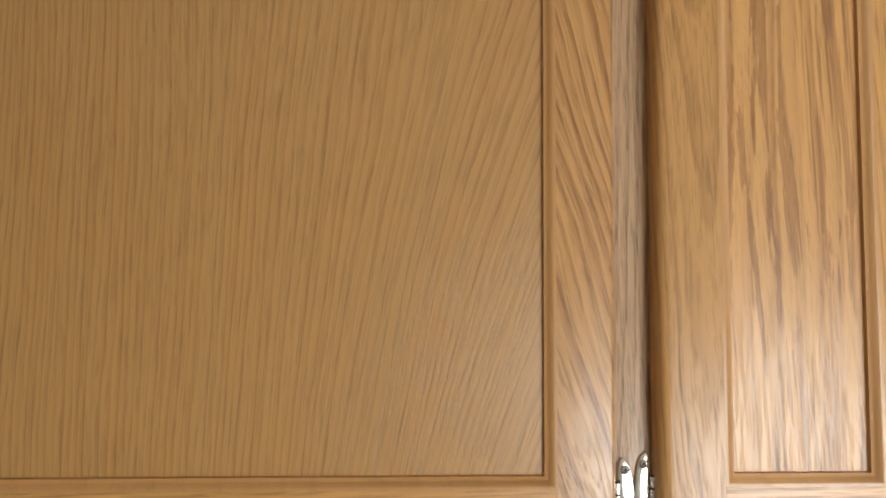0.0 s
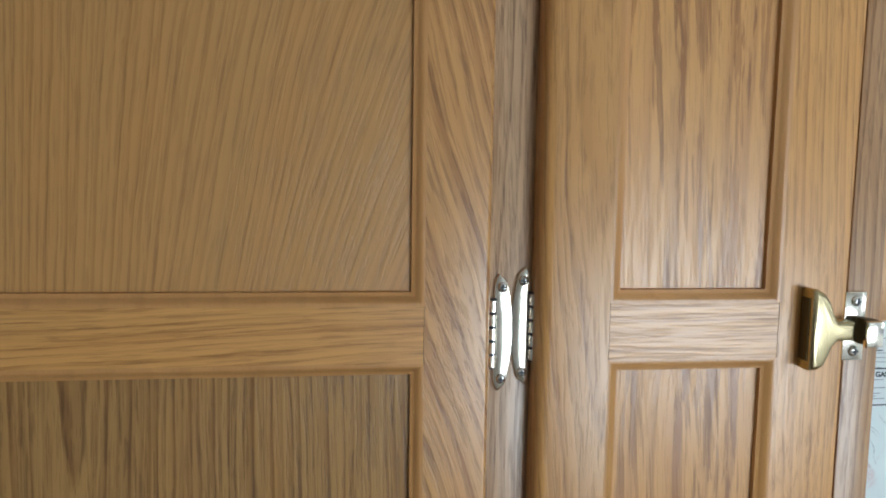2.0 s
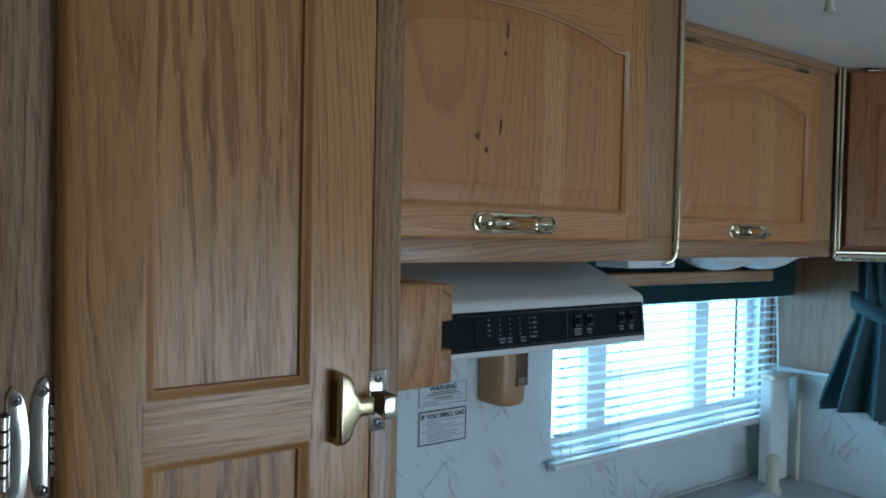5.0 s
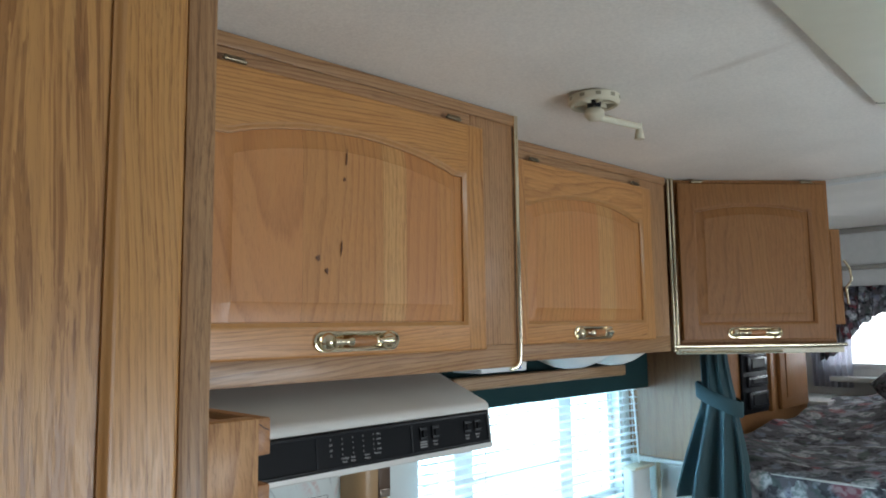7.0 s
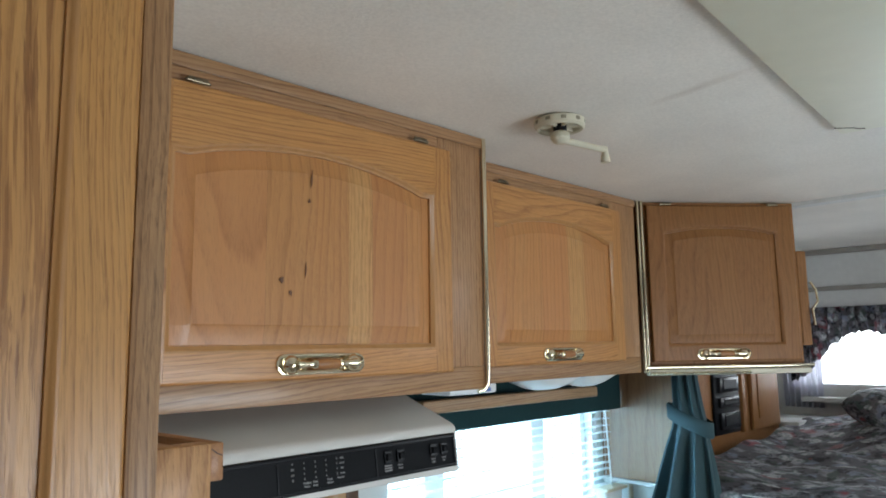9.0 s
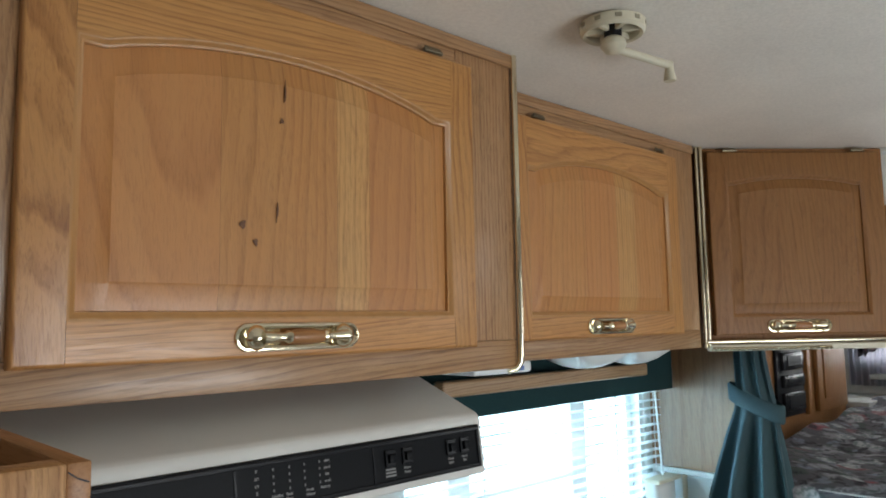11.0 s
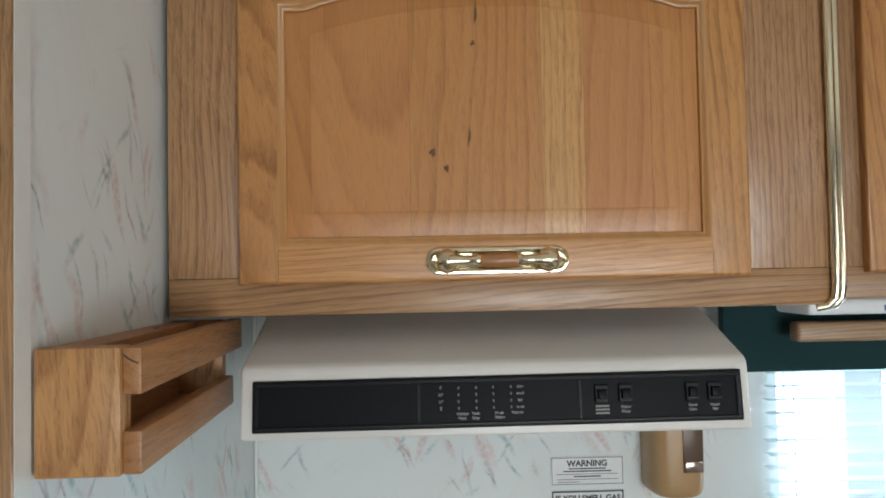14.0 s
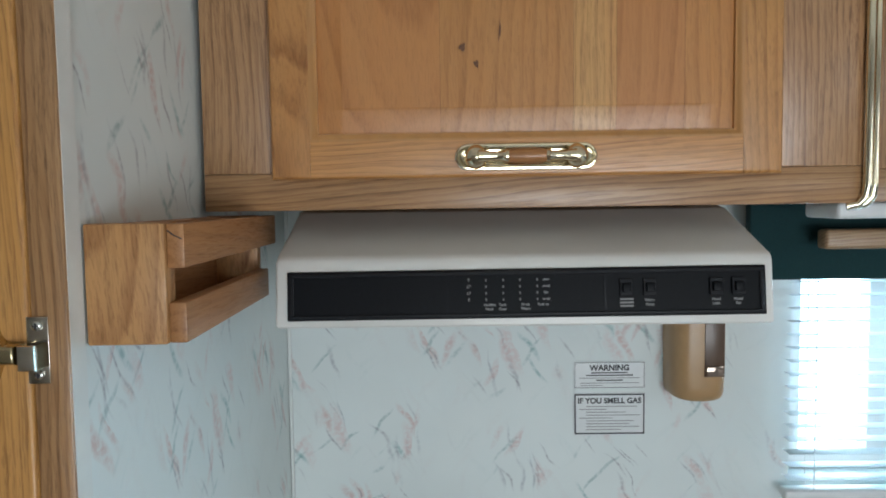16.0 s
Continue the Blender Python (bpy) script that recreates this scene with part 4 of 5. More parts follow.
for z0, z1, y1 in ((0.0520, R0 - 0.0005, 0.293), (0.0005, 0.0285, 0.254)):
    b = box(0.0548, 0.067, 0.003, y1, z0, z1, 0.0014, 2)
    smooth(part("front_bar", b, oak_bar, rack, "rounded oak front bar"))
part("top_board", box(0.0125, 0.0300, 0.0205, 0.2615, R0 - 0.010, R0 - 0.0004, 0.001), oak_bar, rack)
h = part("nail_hole", turned([(0, 0.0028), (0.0004, 0.0026)], 12, "z"), print_black, rack)
h.matrix_local = pose(0.022, 0.165, R0)

part("split", tube([(0.0556, 0.0026, 0.078), (0.060, 0.0026, 0.0745), (0.0655, 0.0026, 0.072)], 0.0005, 4), print_black, rack, "dark split in the end grain")

# ---- labels on the back wall ----
YW = 1.1975
EYE_END = Vector((0.685, 0.026, 1.509))
NEARER = Matrix.Translation(EYE_END) @ Matrix.Scale(0.9312, 4) @ Matrix.Translation(-EYE_END)
warn = thing("warning_label", "white warning label printed in black", "label", NEARER)
part("sheet", box(0.886, 1.004, YW - 0.0012, YW - 0.0002, 1.1945, 1.2390), label_paper, warn)
bm = bmesh.new()
for x0, x1, z0, z1 in ((0.8872, 1.0028, 1.2375, 1.2382), (0.8872, 1.0028, 1.1953, 1.1960), (0.8872, 0.8879, 1.1953, 1.2382), (1.0021, 1.0028, 1.1953, 1.2382)):
    add_box(bm, x0, x1, YW - 0.0018, YW - 0.0010, z0, z1)
part("border", bm, print_black, warn)
lettering("WARNING", 0.0135, (0.945, YW - 0.0014, 1.2245), print_black, warn)
for k, (wd, x) in enumerate(((0.060, 0.945), (0.078, 0.945), (0.100, 0.945), (0.044, 0.945), (0.098, 0.945), (0.036, 0.915))):
    part("print_line", box(x - wd / 2, x + wd / 2, YW - 0.0017, YW - 0.0011, 1.2196 - k * 0.0042, 1.2196 - k * 0.0042 + (0.0019 if k in (0, 1, 3) else 0.0011)), print_black if k in (0, 1, 3) else print_grey, warn)
gas = thing("gas_label", "white gas safety label with a bold black border", "label", NEARER)
part("sheet", box(0.886, 1.004, YW - 0.0012, YW - 0.0002, 1.1160, 1.1855), label_paper, gas)
bm = bmesh.new()
for x0, x1, z0, z1 in ((0.8868, 1.0032, 1.1825, 1.1848), (0.8868, 1.0032, 1.1167, 1.1190), (0.8868, 0.8890, 1.1190, 1.1825), (1.0010, 1.0032, 1.1190, 1.1825)):
    add_box(bm, x0, x1, YW - 0.0018, YW - 0.0010, z0, z1)
part("border", bm, print_black, gas)
lettering("IF YOU SMELL GAS", 0.0128, (0.945, YW - 0.0014, 1.1690), print_black, gas)
for k, (x0, x1) in enumerate(((0.906, 0.990), (0.895, 0.940), (0.906, 0.972), (0.906, 0.996), (0.895, 0.950), (0.906, 0.985), (0.906, 0.978), (0.906, 0.994), (0.906, 0.965))):
    part("print_line", box(x0, x1, YW - 0.0017, YW - 0.0011, 1.1630 - k * 0.0049, 1.1642 - k * 0.0049), print_grey, gas)

# ---- tan dispenser under the hood ----
disp = thing("wall_dispenser", "tan plastic wall dispenser with smoked window", "dispenser", NEARER)
bm = bmesh.new()
rows = []
for z, k in ((1.345, 1.0), (1.27, 1.0), (1.21, 0.99), (1.198, 0.975), (1.191, 0.94), (1.187, 0.88), (1.1855, 0.80)):
    row = []
    for i in range(25):
        a = math.pi * i / 24
        cx, sy = math.cos(a), math.sin(a)
        row.append(bm.verts.new((1.0775 + 0.0445 * k * math.copysign(abs(cx) ** 0.55, cx), YW - 0.001 - 0.066 * k * sy ** 0.55, z + (0.0035 * abs(cx) if z < 1.2 else 0))))
    rows.append(row)
for p, q_ in zip(rows, rows[1:]):
    for i in range(24):
        bm.faces.new((p[i], p[i + 1], q_[i + 1], q_[i]))
bm.faces.new(rows[0])
bm.faces.new(rows[-1][::-1])
smooth(part("body", bm, tan, disp, "tan moulded body"), 45)
smooth(part("window", prism([(1.079, 1.228), (1.110, 1.228), (1.110, 1.343), (1.079, 1.343)], 1.1285, 1.146, 0.0015), smoked, disp, "smoked brown window"))
smooth(part("nozzle", prism([(1.081, 1.229), (1.108, 1.229), (1.108, 1.246), (1.081, 1.246)], 1.1255, 1.1284, 0.002), brown_gloss, disp, "glossy brown lip"))

# ---- window with blind and valance ----
window = thing("window_1", "white-framed galley window in three lights, overexposed daylight", "window", kind="structure")
for x0, x1 in ((WX0, WX0 + 0.028), (1.340, 1.402), (1.728, 1.785), (WX1 - 0.022, WX1)):
    smooth(part("mullion", box(x0, x1, 1.142, 1.172, WZ0 + 0.025, WZ1 - 0.025, 0.003), white_vinyl, window))
for z0, z1 in ((WZ0, WZ0 + 0.025), (WZ1 - 0.025, WZ1)):
    smooth(part("frame_rail", box(WX0, WX1, 1.142, 1.172, z0, z1, 0.003), white_vinyl, window))
smooth(part("mid_rail", box(1.402, 1.728, 1.146, 1.170, 1.200, 1.216, 0.003), white_vinyl, window))
for x0, x1 in ((WX0 + 0.028, 1.340), (1.402, 1.728), (1.785, WX1 - 0.022)):
    g = part("pane", box(x0 - 0.006, x1 + 0.006, 1.1565, 1.1590, WZ0 + 0.025, WZ1 - 0.025), glass, window)
    g.visible_shadow = False
structure("window_sill_trim", box(1.195, 2.005, 1.106, 1.1170, 1.040, 1.056, 0.003), white_trim, "thin white trim under the window", "trim")

blind = thing("window_blind", "white aluminium mini blind with open slats", "blind")
BX0, BX1 = 1.188, 2.010
n_slats = 18
first = None
for k in range(n_slats):
    z = 1.082 + k * 0.0200
    if first is None:
        bm = bmesh.new()
        rows = [[bm.verts.new((x, -0.0125 + 0.025 * i / 4, 0.0010 * (1 - (i / 2 - 1) ** 2) - (i / 4 - 0.5) * 0.0004)) for i in range(5)] for x in (0, BX1 - BX0)]
        for i in range(4):
            bm.faces.new((rows[0][i], rows[1][i], rows[1][i + 1], rows[0][i + 1]))
        bmesh.ops.solidify(bm, geom=bm.faces[:], thickness=0.0004)
        first = part("slat", bm, white_vinyl, blind)
        s = first
    else:
        s = new("slat", first.data)
        s.parent = blind
    s.matrix_local = pose(BX0, 1.090, z, random.uniform(-1.5, 1.5), random.uniform(-0.12, 0.12), 0)
smooth(part("bottom_rail", box(BX0 - 0.004, BX1 + 0.004, 1.077, 1.103, 1.052, 1.066, 0.004, 3), white_vinyl, blind))
part("head_rail", box(BX0, BX1, 1.072, 1.106, 1.445, 1.475, 0.003), white_vinyl, blind)
for x in (1.225, 1.372, 1.757, 1.975):
    for y in (1.076, 1.104):
        part("ladder_cord", tube([(x, y, 1.066), (x, y, 1.445)], 0.0009, 5), white_vinyl, blind)
part("tilt_wand", tube([(1.965, 1.068, 1.44), (1.972, 1.062, 1.27), (1.980, 1.058, 1.09)], 0.0028, 6), frost, blind, "clear tilt wand")

valance = thing("window_valance", "dark teal fabric valance board with an oak rail", "valance")
smooth(part("fabric_board", box(1.11, 2.013, 1.042, 1.062, 1.390, 1.4985, 0.003), teal_m, valance, "dark teal fabric board"))
smooth(part("oak_rail", box(1.188, 1.81, 0.985, 1.012, 1.437, 1.464, 0.005, 3), oak_frame_rail, valance, "oak rail in front"))
for x in (1.30, 1.72):
    part("bracket", box(x, x + 0.012, 1.0125, 1.0415, 1.442, 1.458, 0.001), oak_frame_rail, valance)
lamp_c = thing("under_cabinet_light", "frosted white twin-lobed light cover under the cabinet", "light")
for x0, x1 in ((1.44, 1.615), (1.62, 1.765)):
    bm = bmesh.new()
    cols = []
    for i in range(15):
        u = -1 + 2 * i / 14
        dz = 0.030 * (1 - abs(u) ** 2.6)
        x = (x0 + x1) / 2 + u * (x1 - x0) / 2
        cols.append([bm.verts.new((x, 0.95 + 0.055 * math.cos(a), 1.4985 - dz * math.sin(a))) for a in np.linspace(0, math.pi, 9)])
    for p, q_ in zip(cols, cols[1:]):
        for k in range(8):
            bm.faces.new((p[k], q_[k], q_[k + 1], p[k + 1]))
    smooth(part("cover", bm, frost, lamp_c))
part("base", box(1.43, 1.775, 0.885, 1.01, 1.4975, 1.5012), white_vinyl, lamp_c)
dev = thing("carbon_monoxide_alarm", "white plastic alarm with a small blue sticker", "alarm")
smooth(part("case", box(1.135, 1.265, 0.86, 0.94, 1.482, 1.5012, 0.005, 3), white_vinyl, dev))
part("sticker", box(1.225, 1.245, 0.8588, 0.8600, 1.486, 1.4925), blue_m, dev, "small blue sticker")

# ---- counter, stove, sink ----
CZ = 0.903
counter = thing("countertop", "pale grey laminate galley countertop", "countertop")
smooth(part("top", box(0.4375, 2.0265, 0.60, 1.1165, CZ - 0.04, CZ, 0.003), laminate, counter))
smooth(part("back_bead", box(0.4375, 2.019, 1.108, 1.1165, CZ, CZ + 0.008, 0.002), white_trim, counter, "pale sealant bead"))
base = thing("base_cabinet", "oak galley base cabinet under the countertop", "cabinet")
part("body", box(0.442, 2.026, 0.64, 1.1165, 0, CZ - 0.04), oak_frame, base)
for k in range(3):
    smooth(part("door", box(0.47 + k * 0.52, 0.96 + k * 0.52, 0.625, 0.6395, 0.10, 0.76, 0.004), oak_door, base))
stove = thing("cooktop", "white enamel cooktop with a black vent slot", "stove")
smooth(part("cover", box(0.50, 1.03, 0.62, 1.022, CZ, CZ + 0.018, 0.006, 3), white_enamel, stove, "white enamel folding cover"))
part("vent_slot", box(0.52, 1.027, 1.0225, 1.057, CZ, CZ + 0.004, 0.001), black_plastic, stove, "black vent slot")
for x in (0.62, 0.855):
    part("hinge_pin", box(x, x + 0.012, 1.020, 1.050, CZ + 0.004, CZ + 0.018, 0.002), nickel, stove)
sink = thing("sink", "white sink with a raised rim", "sink")
rim = [(1.25, 0.64), (1.84, 0.64), (1.84, 1.01), (1.25, 1.01)]
bm = bmesh.new()
rings = [[bm.verts.new((x, y, z)) for x, y in inset(rim, d)] for d, z in ((0, CZ + 0.0005), (0.003, CZ + 0.009), (0.016, CZ + 0.011), (0.026, CZ + 0.004), (0.035, CZ - 0.035))]
for p, q_ in zip(rings, rings[1:]):
    for k in range(4):
        bm.faces.new((p[k], p[(k + 1) % 4], q_[(k + 1) % 4], q_[k]))
smooth(part("rim", bm, white_vinyl, sink), 60)
cloth = bmesh.new()
grid = [[cloth.verts.new((1.275 + 0.54 * i / 20, 0.665 + 0.32 * j / 14, CZ + 0.006 + 0.018 * noise.noise((i * 0.35, j * 0.4, 2.0)))) for j in range(15)] for i in range(21)]
for i in range(20):
    for j in range(14):
        cloth.faces.new((grid[i][j], grid[i + 1][j], grid[i + 1][j + 1], grid[i][j + 1]))
tagged(smooth(part("dish_mat", cloth, brown_towel), 80), "mottled brown cloth mat lying in the sink", "cloth")
holder = thing("towel_holder", "cream plastic holder standing in the counter corner", "holder")
pts = [(1.912, CZ + 0.0005), (1.996, CZ + 0.0005), (1.996, 1.175), (1.912, 1.175)]
smooth(part("body", prism(pts, 1.035, 1.070, 0.012, 4), frost, holder, "pale cream curved body"), 50)
part("cap", box(1.905, 2.008, 1.028, 1.0715, 1.1755, 1.185, 0.003), cream, holder)
smooth(part("post", tube([(2.008, 1.02, CZ + 0.0005), (2.008, 1.02, 1.185)], 0.006), cream, holder))
tap = thing("sprayer", "cream plastic sprayer standing on the countertop", "tap")
smooth(part("stem", turned([(CZ + 0.0005, 0.022), (CZ + 0.012, 0.020), (CZ + 0.02, 0.014), (CZ + 0.07, 0.016), (CZ + 0.085, 0.018), (CZ + 0.095, 0.010)], 16, "z"), cream, tap)).matrix_local = pose(1.86, 1.00, 0)

# ---- ceiling fittings ----
vent = thing("roof_vent_crank", "cream plastic roof vent crank on the ceiling", "vent crank", pose(1.108, 0.583, CEIL) @ Matrix.Diagonal((0.9, 0.9, 0.9, 1)))
ring = bmesh.new()
pr = ((0.0, -0.001), (0.038, -0.001), (0.044, -0.004), (0.044, -0.016), (0.040, -0.020), (0.036, -0.018), (0.034, -0.010), (0.012, -0.008), (0.0, -0.008))
cols = [[ring.verts.new((r * math.cos(2 * math.pi * k / 28), r * math.sin(2 * math.pi * k / 28), z)) for r, z in pr[1:-1]] for k in range(28)]
for k in range(28):
    p, q_ = cols[k], cols[(k + 1) % 28]
    for i in range(len(p) - 1):
        ring.faces.new((p[i], p[i + 1], q_[i + 1], q_[i]))
ring.faces.new([c_[-1] for c_ in cols])
smooth(part("ring", ring, cream, vent))
for k in range(6):
    a = 2 * math.pi * k / 6
    b_ = part("rib", box(0.012, 0.036, -0.003, 0.003, -0.017, -0.008, 0.001), cream, vent)
    b_.matrix_local = pose(0, 0, 0, 0, 0, math.degrees(a))
# Darker blocks on the rim paint the shade inside its notches.
for k in range(10):
    part("notch", box(0.0395, 0.0446, -0.0045, 0.0045, -0.0125, -0.0065, 0.0008), notch_shade_m, vent).matrix_local = pose(0, 0, 0, 0, 0, 8 + k * 36)
smooth(part("shaft", turned([(-0.024, 0.012), (-0.008, 0.012)], 16, "z"), black_gloss, vent))
knob = smooth(part("crank_hub", turned([(-0.046, 0.004), (-0.044, 0.011), (-0.036, 0.0175), (-0.028, 0.0165), (-0.024, 0.012)], 20, "z"), cream, vent))
arm_end = Vector((0.128, -0.010, -0.034))
smooth(part("crank_arm", tube([(0.008, 0, -0.037), (0.05, -0.004, -0.0365), tuple(arm_end)], 0.0062, 12), cream, knob))
kb = smooth(part("crank_knob", turned([(-0.024, 0.0085), (-0.022, 0.009), (-0.004, 0.0060), (0.004, 0.0062), (0.006, 0.004)], 16, "z"), cream, knob))
kb.matrix_local = pose(*arm_end)

hatch = thing("ceiling_panel", "cream plastic ceiling hatch panel with a hairline crack", "hatch", pose(1.497, 0.289, 0, 0, 0, 4.0) @ pose(-1.5, -0.285, 0))
smooth(part("panel", box(0.72, 1.500, -0.42, 0.285, CEIL - 0.012, CEIL - 0.001, 0.003), hatch_m := speckled("hatch_plastic", (0.86, 0.85, 0.70), 0.4, 30, 0.04, 0.02), hatch))
part("crack", tube([(1.452, 0.285, CEIL - 0.012), (1.468, 0.262, CEIL - 0.0124), (1.480, 0.255, CEIL - 0.0124), (1.486, 0.247, CEIL - 0.0124)], 0.0007, 4), dark_wood, hatch)

# ---- tied-back curtain at the partition ----
EYE_MID = Vector((0.199, -0.046, 1.571))
curtain = thing("curtain", "teal cloth curtain gathered by a wide tieback", "curtain", Matrix.Translation(EYE_MID) @ Matrix.Scale(0.935, 4) @ Matrix.Translation(-EYE_MID))


def draped(sections, folds, depth, n=64):
    """Cloth closed round on itself: (z, middle y, half width, x) sections with folds that deepen downward."""
    bm = bmesh.new()
    rows = []
    for z, cy, half, x, amp in sections:
        row = []
        for k in range(n):
            a = 2 * math.pi * k / n
            f = 1 + amp * math.cos(folds * a + 0.6 * math.sin(2 * a))
            row.append(bm.verts.new((x + depth * half * math.sin(a) * f, cy + half * math.cos(a) * (1 + 0.12 * amp * math.cos(folds * a)), z + 0.008 * amp * math.sin(3 * a))))
        rows.append(row)
    for p, q_ in zip(rows, rows[1:]):
        for k in range(n):
            bm.faces.new((p[k], p[(k + 1) % n], q_[(k + 1) % n], q_[k]))
    return bm


CX = 2.125
secs = [(1.500, 0.905, 0.036, CX, 0.5), (1.46, 0.903, 0.037, CX, 0.55), (1.40, 0.898, 0.042, CX, 0.4), (1.365, 0.895, 0.047, CX, 0.2), (1.335, 0.897, 0.050, CX, 0.25), (1.28, 0.903, 0.064, CX, 0.5), (1.21, 0.910, 0.080, CX, 0.6), (1.14, 0.918, 0.094, CX, 0.62), (1.088, 0.923, 0.103, CX, 0.62)]
fine_secs = []
for s0, s1 in zip(secs, secs[1:]):
    for k in range(4):
        fine_secs.append(tuple(a_ + (b_ - a_) * k / 4 for a_, b_ in zip(s0, s1)))
fine_secs.append(secs[-1])
smooth(part("drape", draped(fine_secs, 9, 0.46, 180), curtain_m, curtain), 70)
band = bmesh.new()
rows = []
for z, g_ in ((0.0, 0.0), (0.004, 0.004), (0.040, 0.005), (0.044, 0.0)):
    rows.append([band.verts.new((CX + (0.026 + g_) * math.sin(2 * math.pi * k / 40), 0.893 + (0.062 + g_) * math.cos(2 * math.pi * k / 40), 1.335 + z + 0.40 * 0.062 * math.cos(2 * math.pi * k / 40))) for k in range(40)])
for p, q_ in zip(rows, rows[1:]):
    for k in range(40):
        band.faces.new((p[k], p[(k + 1) % 40], q_[(k + 1) % 40], q_[k]))
smooth(part("tieback", band, curtain_m, curtain, "wide teal tieback"), 60)

# ---- bedroom beyond ----
stereo_cab = thing("bedroom_cabinet", "oak bedside cabinet with black stereo and small door", "cabinet")
# Takes the darkened corner oak too, in place of dimmer light here.
smooth(part("body", box(2.40, 3.075, 1.00, 1.1165, 1.10, 1.60, 0.003), oak_corner_shaded, stereo_cab))
smooth(part("door", box(2.80, 3.05, 0.985, 0.9995, 1.262, 1.56, 0.004), oak_corner_shaded, stereo_cab))
smooth(part("door_panel", box(2.845, 3.01, 0.981, 0.9855, 1.30, 1.53, 0.003), oak_corner_shaded, stereo_cab))
smooth(part("post", box(2.715, 2.745, 0.985, 0.9995, 1.262, 1.56, 0.003), oak_corner_shaded, stereo_cab))
stereo = thing("car_stereo", "black car stereo and panel set in the oak cabinet", "stereo")
smooth(part("plate", box(2.50, 2.695, 0.9885, 0.9995, 1.268, 1.475, 0.004), black_plastic, stereo))
for z0, z1 in ((1.405, 1.455), (1.355, 1.39), (1.285, 1.34)):
    smooth(part("unit", box(2.525, 2.675, 0.978, 0.9884, z0, z1, 0.003), black_gloss, stereo))
    part("face", box(2.55, 2.65, 0.9755, 0.9779, z0 + 0.012, z1 - 0.010, 0.001), black_plastic, stereo)
shelf = thing("corner_shelf", "pale shelf beside the bed", "shelf")
smooth(part("board", box(3.08, 3.395, 0.93, 1.1165, 1.245, 1.268, 0.004), white_trim, shelf))

bed = thing("bed", "raised bed with a dark floral quilt", "bed")
part("platform", box(2.07, 3.39, -1.15, 1.11, 0, 1.02), shell_m, bed)
quilt = bmesh.new()
NX, NY = 48, 70
grid = []
for i in range(NX + 1):
    row = []
    for j in range(NY + 1):
        x = 2.016 + 1.365 * max(0, i - 2) / (NX - 2)
        far = 0.985 if x > 2.08 else 0.825
        y = -1.14 + (far + 1.14) * j / NY
        z = 1.207 + 0.026 * noise.noise((x * 4, y * 4, 1.0)) + 0.012 * noise.noise((x * 9, y * 9, 4.0))
        z += 0.19 * math.exp(-((x - 3.22) / 0.30) ** 2 - ((y - 0.40) / 0.42) ** 2)
        z += 0.035 * max(0, (y - 0.70) / 0.28) ** 2
        if i < 3:
            x, z = 2.010 - 0.004 * noise.noise((y * 12, i, 0)), (1.085 + 0.012 * math.sin(y * 9), 1.15, 1.19)[i]
        elif j == NY:
            z = 1.10
        row.append(quilt.verts.new((x, y, z)))
    grid.append(row)
for i in range(NX):
    for j in range(NY):
        quilt.faces.new((grid[i][j], grid[i + 1][j], grid[i + 1][j + 1], grid[i][j + 1]))
smooth(part("quilt", quilt, floral_bed, bed, "dark floral quilt with muted roses"), 80)

pillow = bmesh.new()
PN = 22
front, back = [], []
for i in range(PN + 1):
    a_, b_ = [], []
    for j in range(PN + 1):
        u, v_ = -1 + 2 * i / PN, -1 + 2 * j / PN
        puff = 0.075 * ((1 - u ** 4) * (1 - v_ ** 4)) ** 0.5
        sx, sy = 0.30 * u * (1 - 0.06 * v_ * v_), 0.21 * v_ * (1 - 0.06 * u * u)
        crease = 0.008 * noise.noise((u * 3, v_ * 3, 7.0)) * (1 - u * u) * (1 - v_ * v_)
        a_.append(pillow.verts.new((sx, sy, puff + crease)))
        b_.append(a_[-1] if i in (0, PN) or j in (0, PN) else pillow.verts.new((sx, sy, -puff)))
    front.append(a_)
    back.append(b_)
for i in range(PN):
    for j in range(PN):
        pillow.faces.new((front[i][j], front[i + 1][j], front[i + 1][j + 1], front[i][j + 1]))
        pillow.faces.new((back[i][j], back[i][j + 1], back[i + 1][j + 1], back[i + 1][j]))
pl = tagged(smooth(part("pillow", pillow, floral_val), 80), "plump pillow in dark floral cotton lying on the bed", "pillow")
pl.matrix_world = pose(3.14, 0.47, 1.285, 0, -14, 88)
structure("window_ledge", box(3.33, 3.40, -1.1, 1.0, 1.325, 1.345, 0.004), white_trim, "cream ledge under the bedroom window", "ledge")

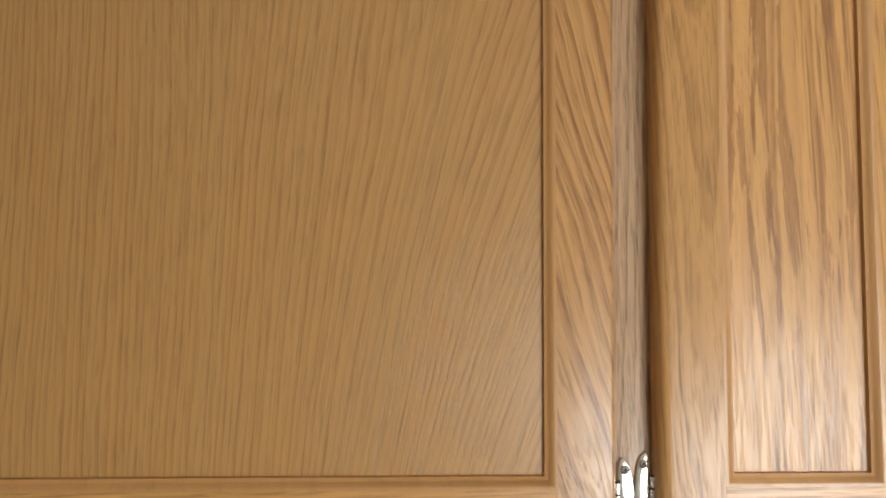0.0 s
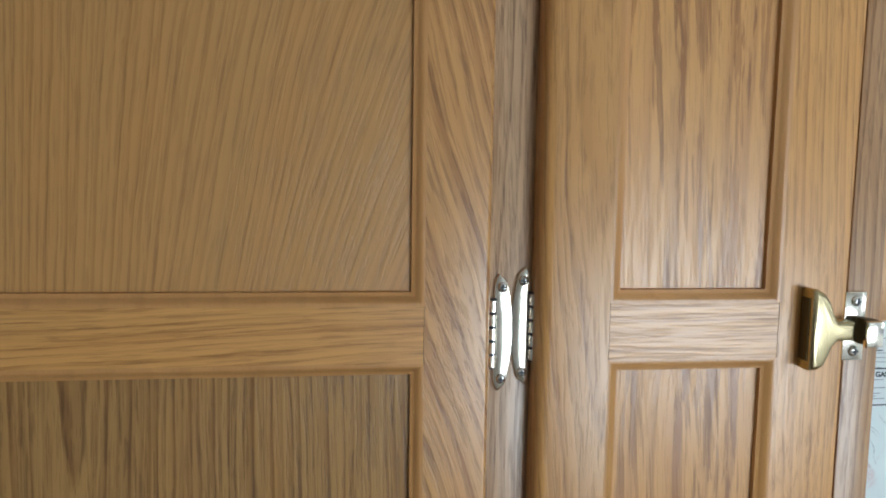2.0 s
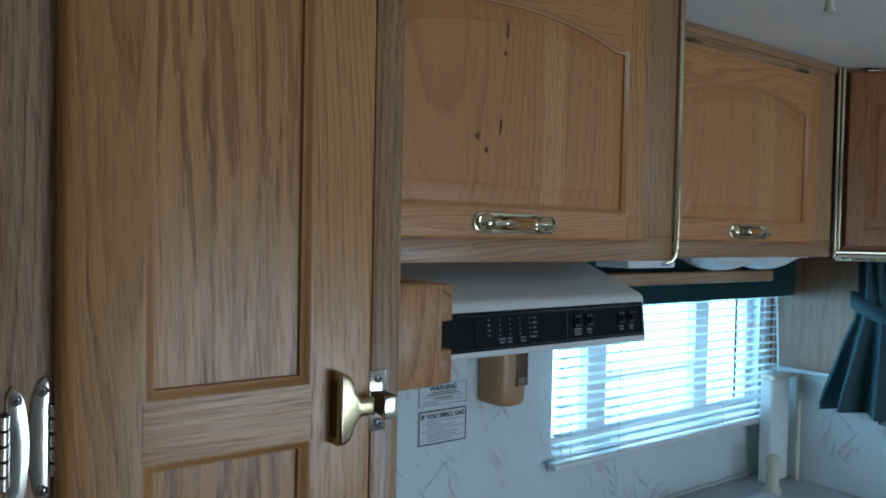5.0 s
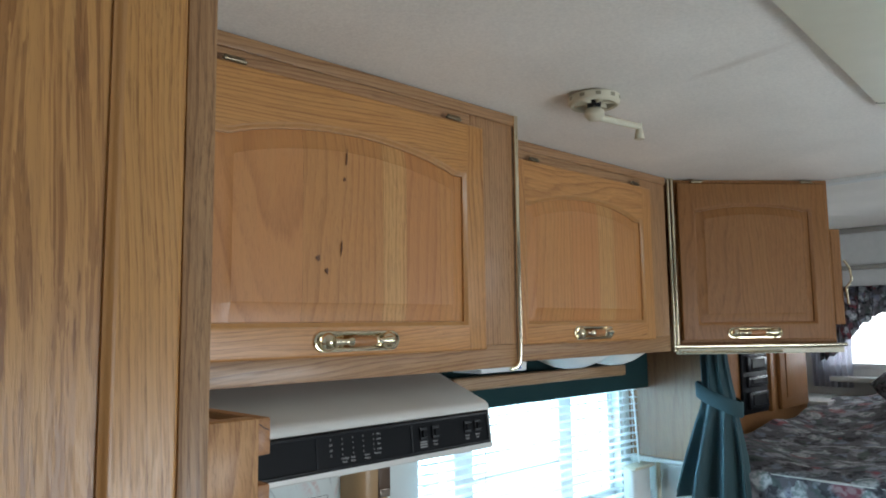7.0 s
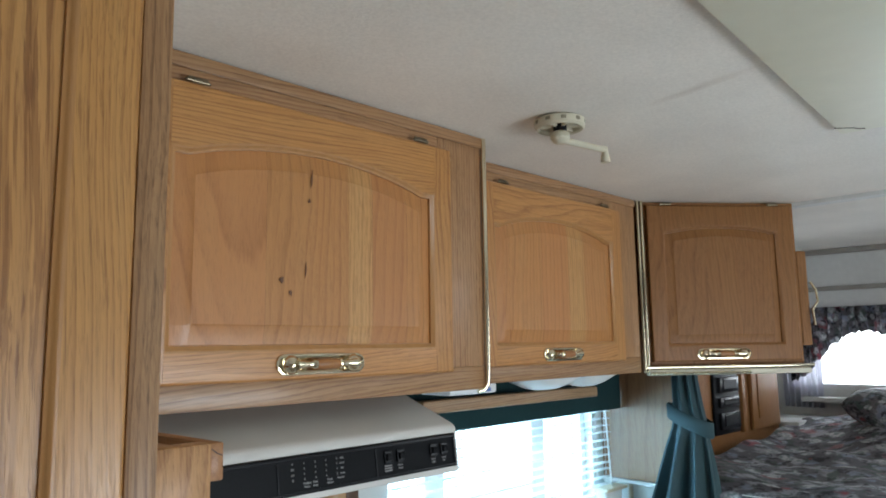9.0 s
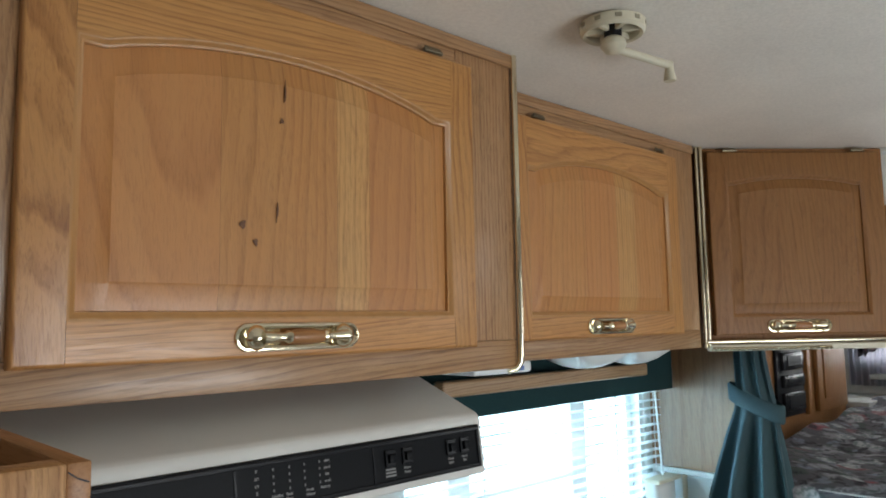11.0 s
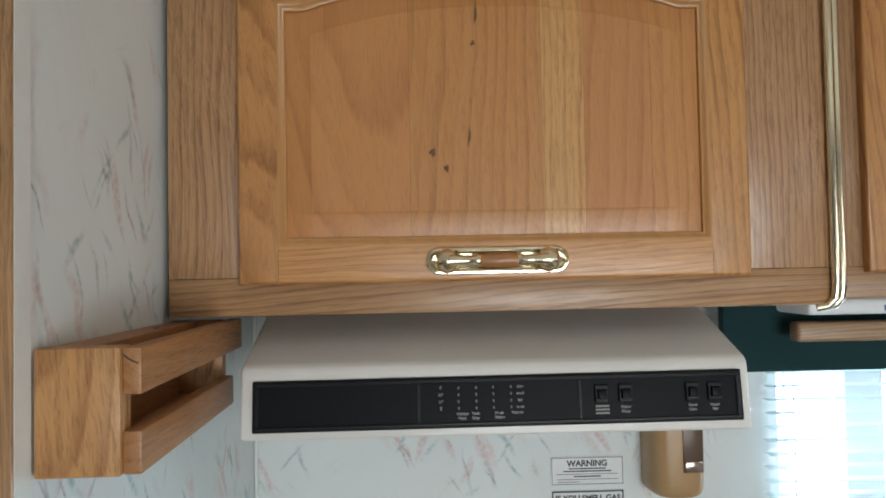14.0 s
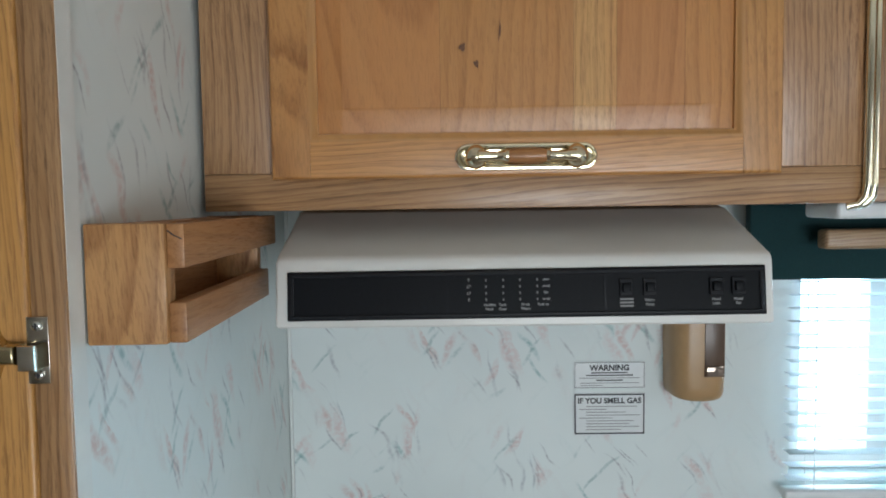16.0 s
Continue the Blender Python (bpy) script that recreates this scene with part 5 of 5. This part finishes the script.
bwin = thing("window_2", "bedroom window with white frame, overexposed daylight", "window", kind="structure")
for y0, y1, z0, z1 in ((BY0, BY1, BZ0, BZ0 + 0.02), (BY0, BY1, BZ1 - 0.02, BZ1), (BY0, BY0 + 0.02, BZ0 + 0.02, BZ1 - 0.02), (BY1 - 0.02, BY1, BZ0 + 0.02, BZ1 - 0.02)):
    smooth(part("window_frame", box(3.405, 3.44, y0, y1, z0, z1, 0.002), white_vinyl, bwin))
g = part("pane", box(3.42, 3.423, BY0 + 0.02, BY1 - 0.02, BZ0 + 0.02, BZ1 - 0.02), glass, bwin)
g.visible_shadow = False
fv = thing("floral_valance", "gathered dark floral window valance and side curtain", "curtain")
bm = bmesh.new()
rows = []
N = 120
for r in range(9):
    row = []
    for k in range(N + 1):
        y = 1.04 - 1.30 * k / N
        u = (1.04 - y)
        drop = 0.15 + 0.05 * math.cos(u * 11.0) + (0.10 * math.exp(-(u / 0.13) ** 2))
        z = 1.705 - drop * r / 8
        row.append(bm.verts.new((3.355 + (0.012 + 0.010 * r / 8) * math.sin(k * 1.15 + 0.4 * math.sin(k * 0.37)), y, z + 0.006 * math.sin(k * 2.1) * (r > 6))))
    rows.append(row)
for p, q_ in zip(rows, rows[1:]):
    for k in range(N):
        bm.faces.new((p[k], p[k + 1], q_[k + 1], q_[k]))
bmesh.ops.solidify(bm, geom=bm.faces[:], thickness=0.002)
smooth(part("valance", bm, floral_val, fv), 70)
bm = bmesh.new()
rows = []
for r in range(12):
    z = 1.66 - 0.36 * r / 11
    half = 0.085 - 0.008 * r / 11
    rows.append([bm.verts.new((3.380 + 0.009 * math.sin(k * 1.1 + 0.3 * math.sin(k * 0.5)), 1.005 + half * (k / 20 - 1), z)) for k in range(41)])
for p, q_ in zip(rows, rows[1:]):
    for k in range(40):
        bm.faces.new((p[k], p[k + 1], q_[k + 1], q_[k]))
bmesh.ops.solidify(bm, geom=bm.faces[:], thickness=0.002)
smooth(part("side_curtain", bm, sheer_m, fv, "pale sheer side curtain"), 70)
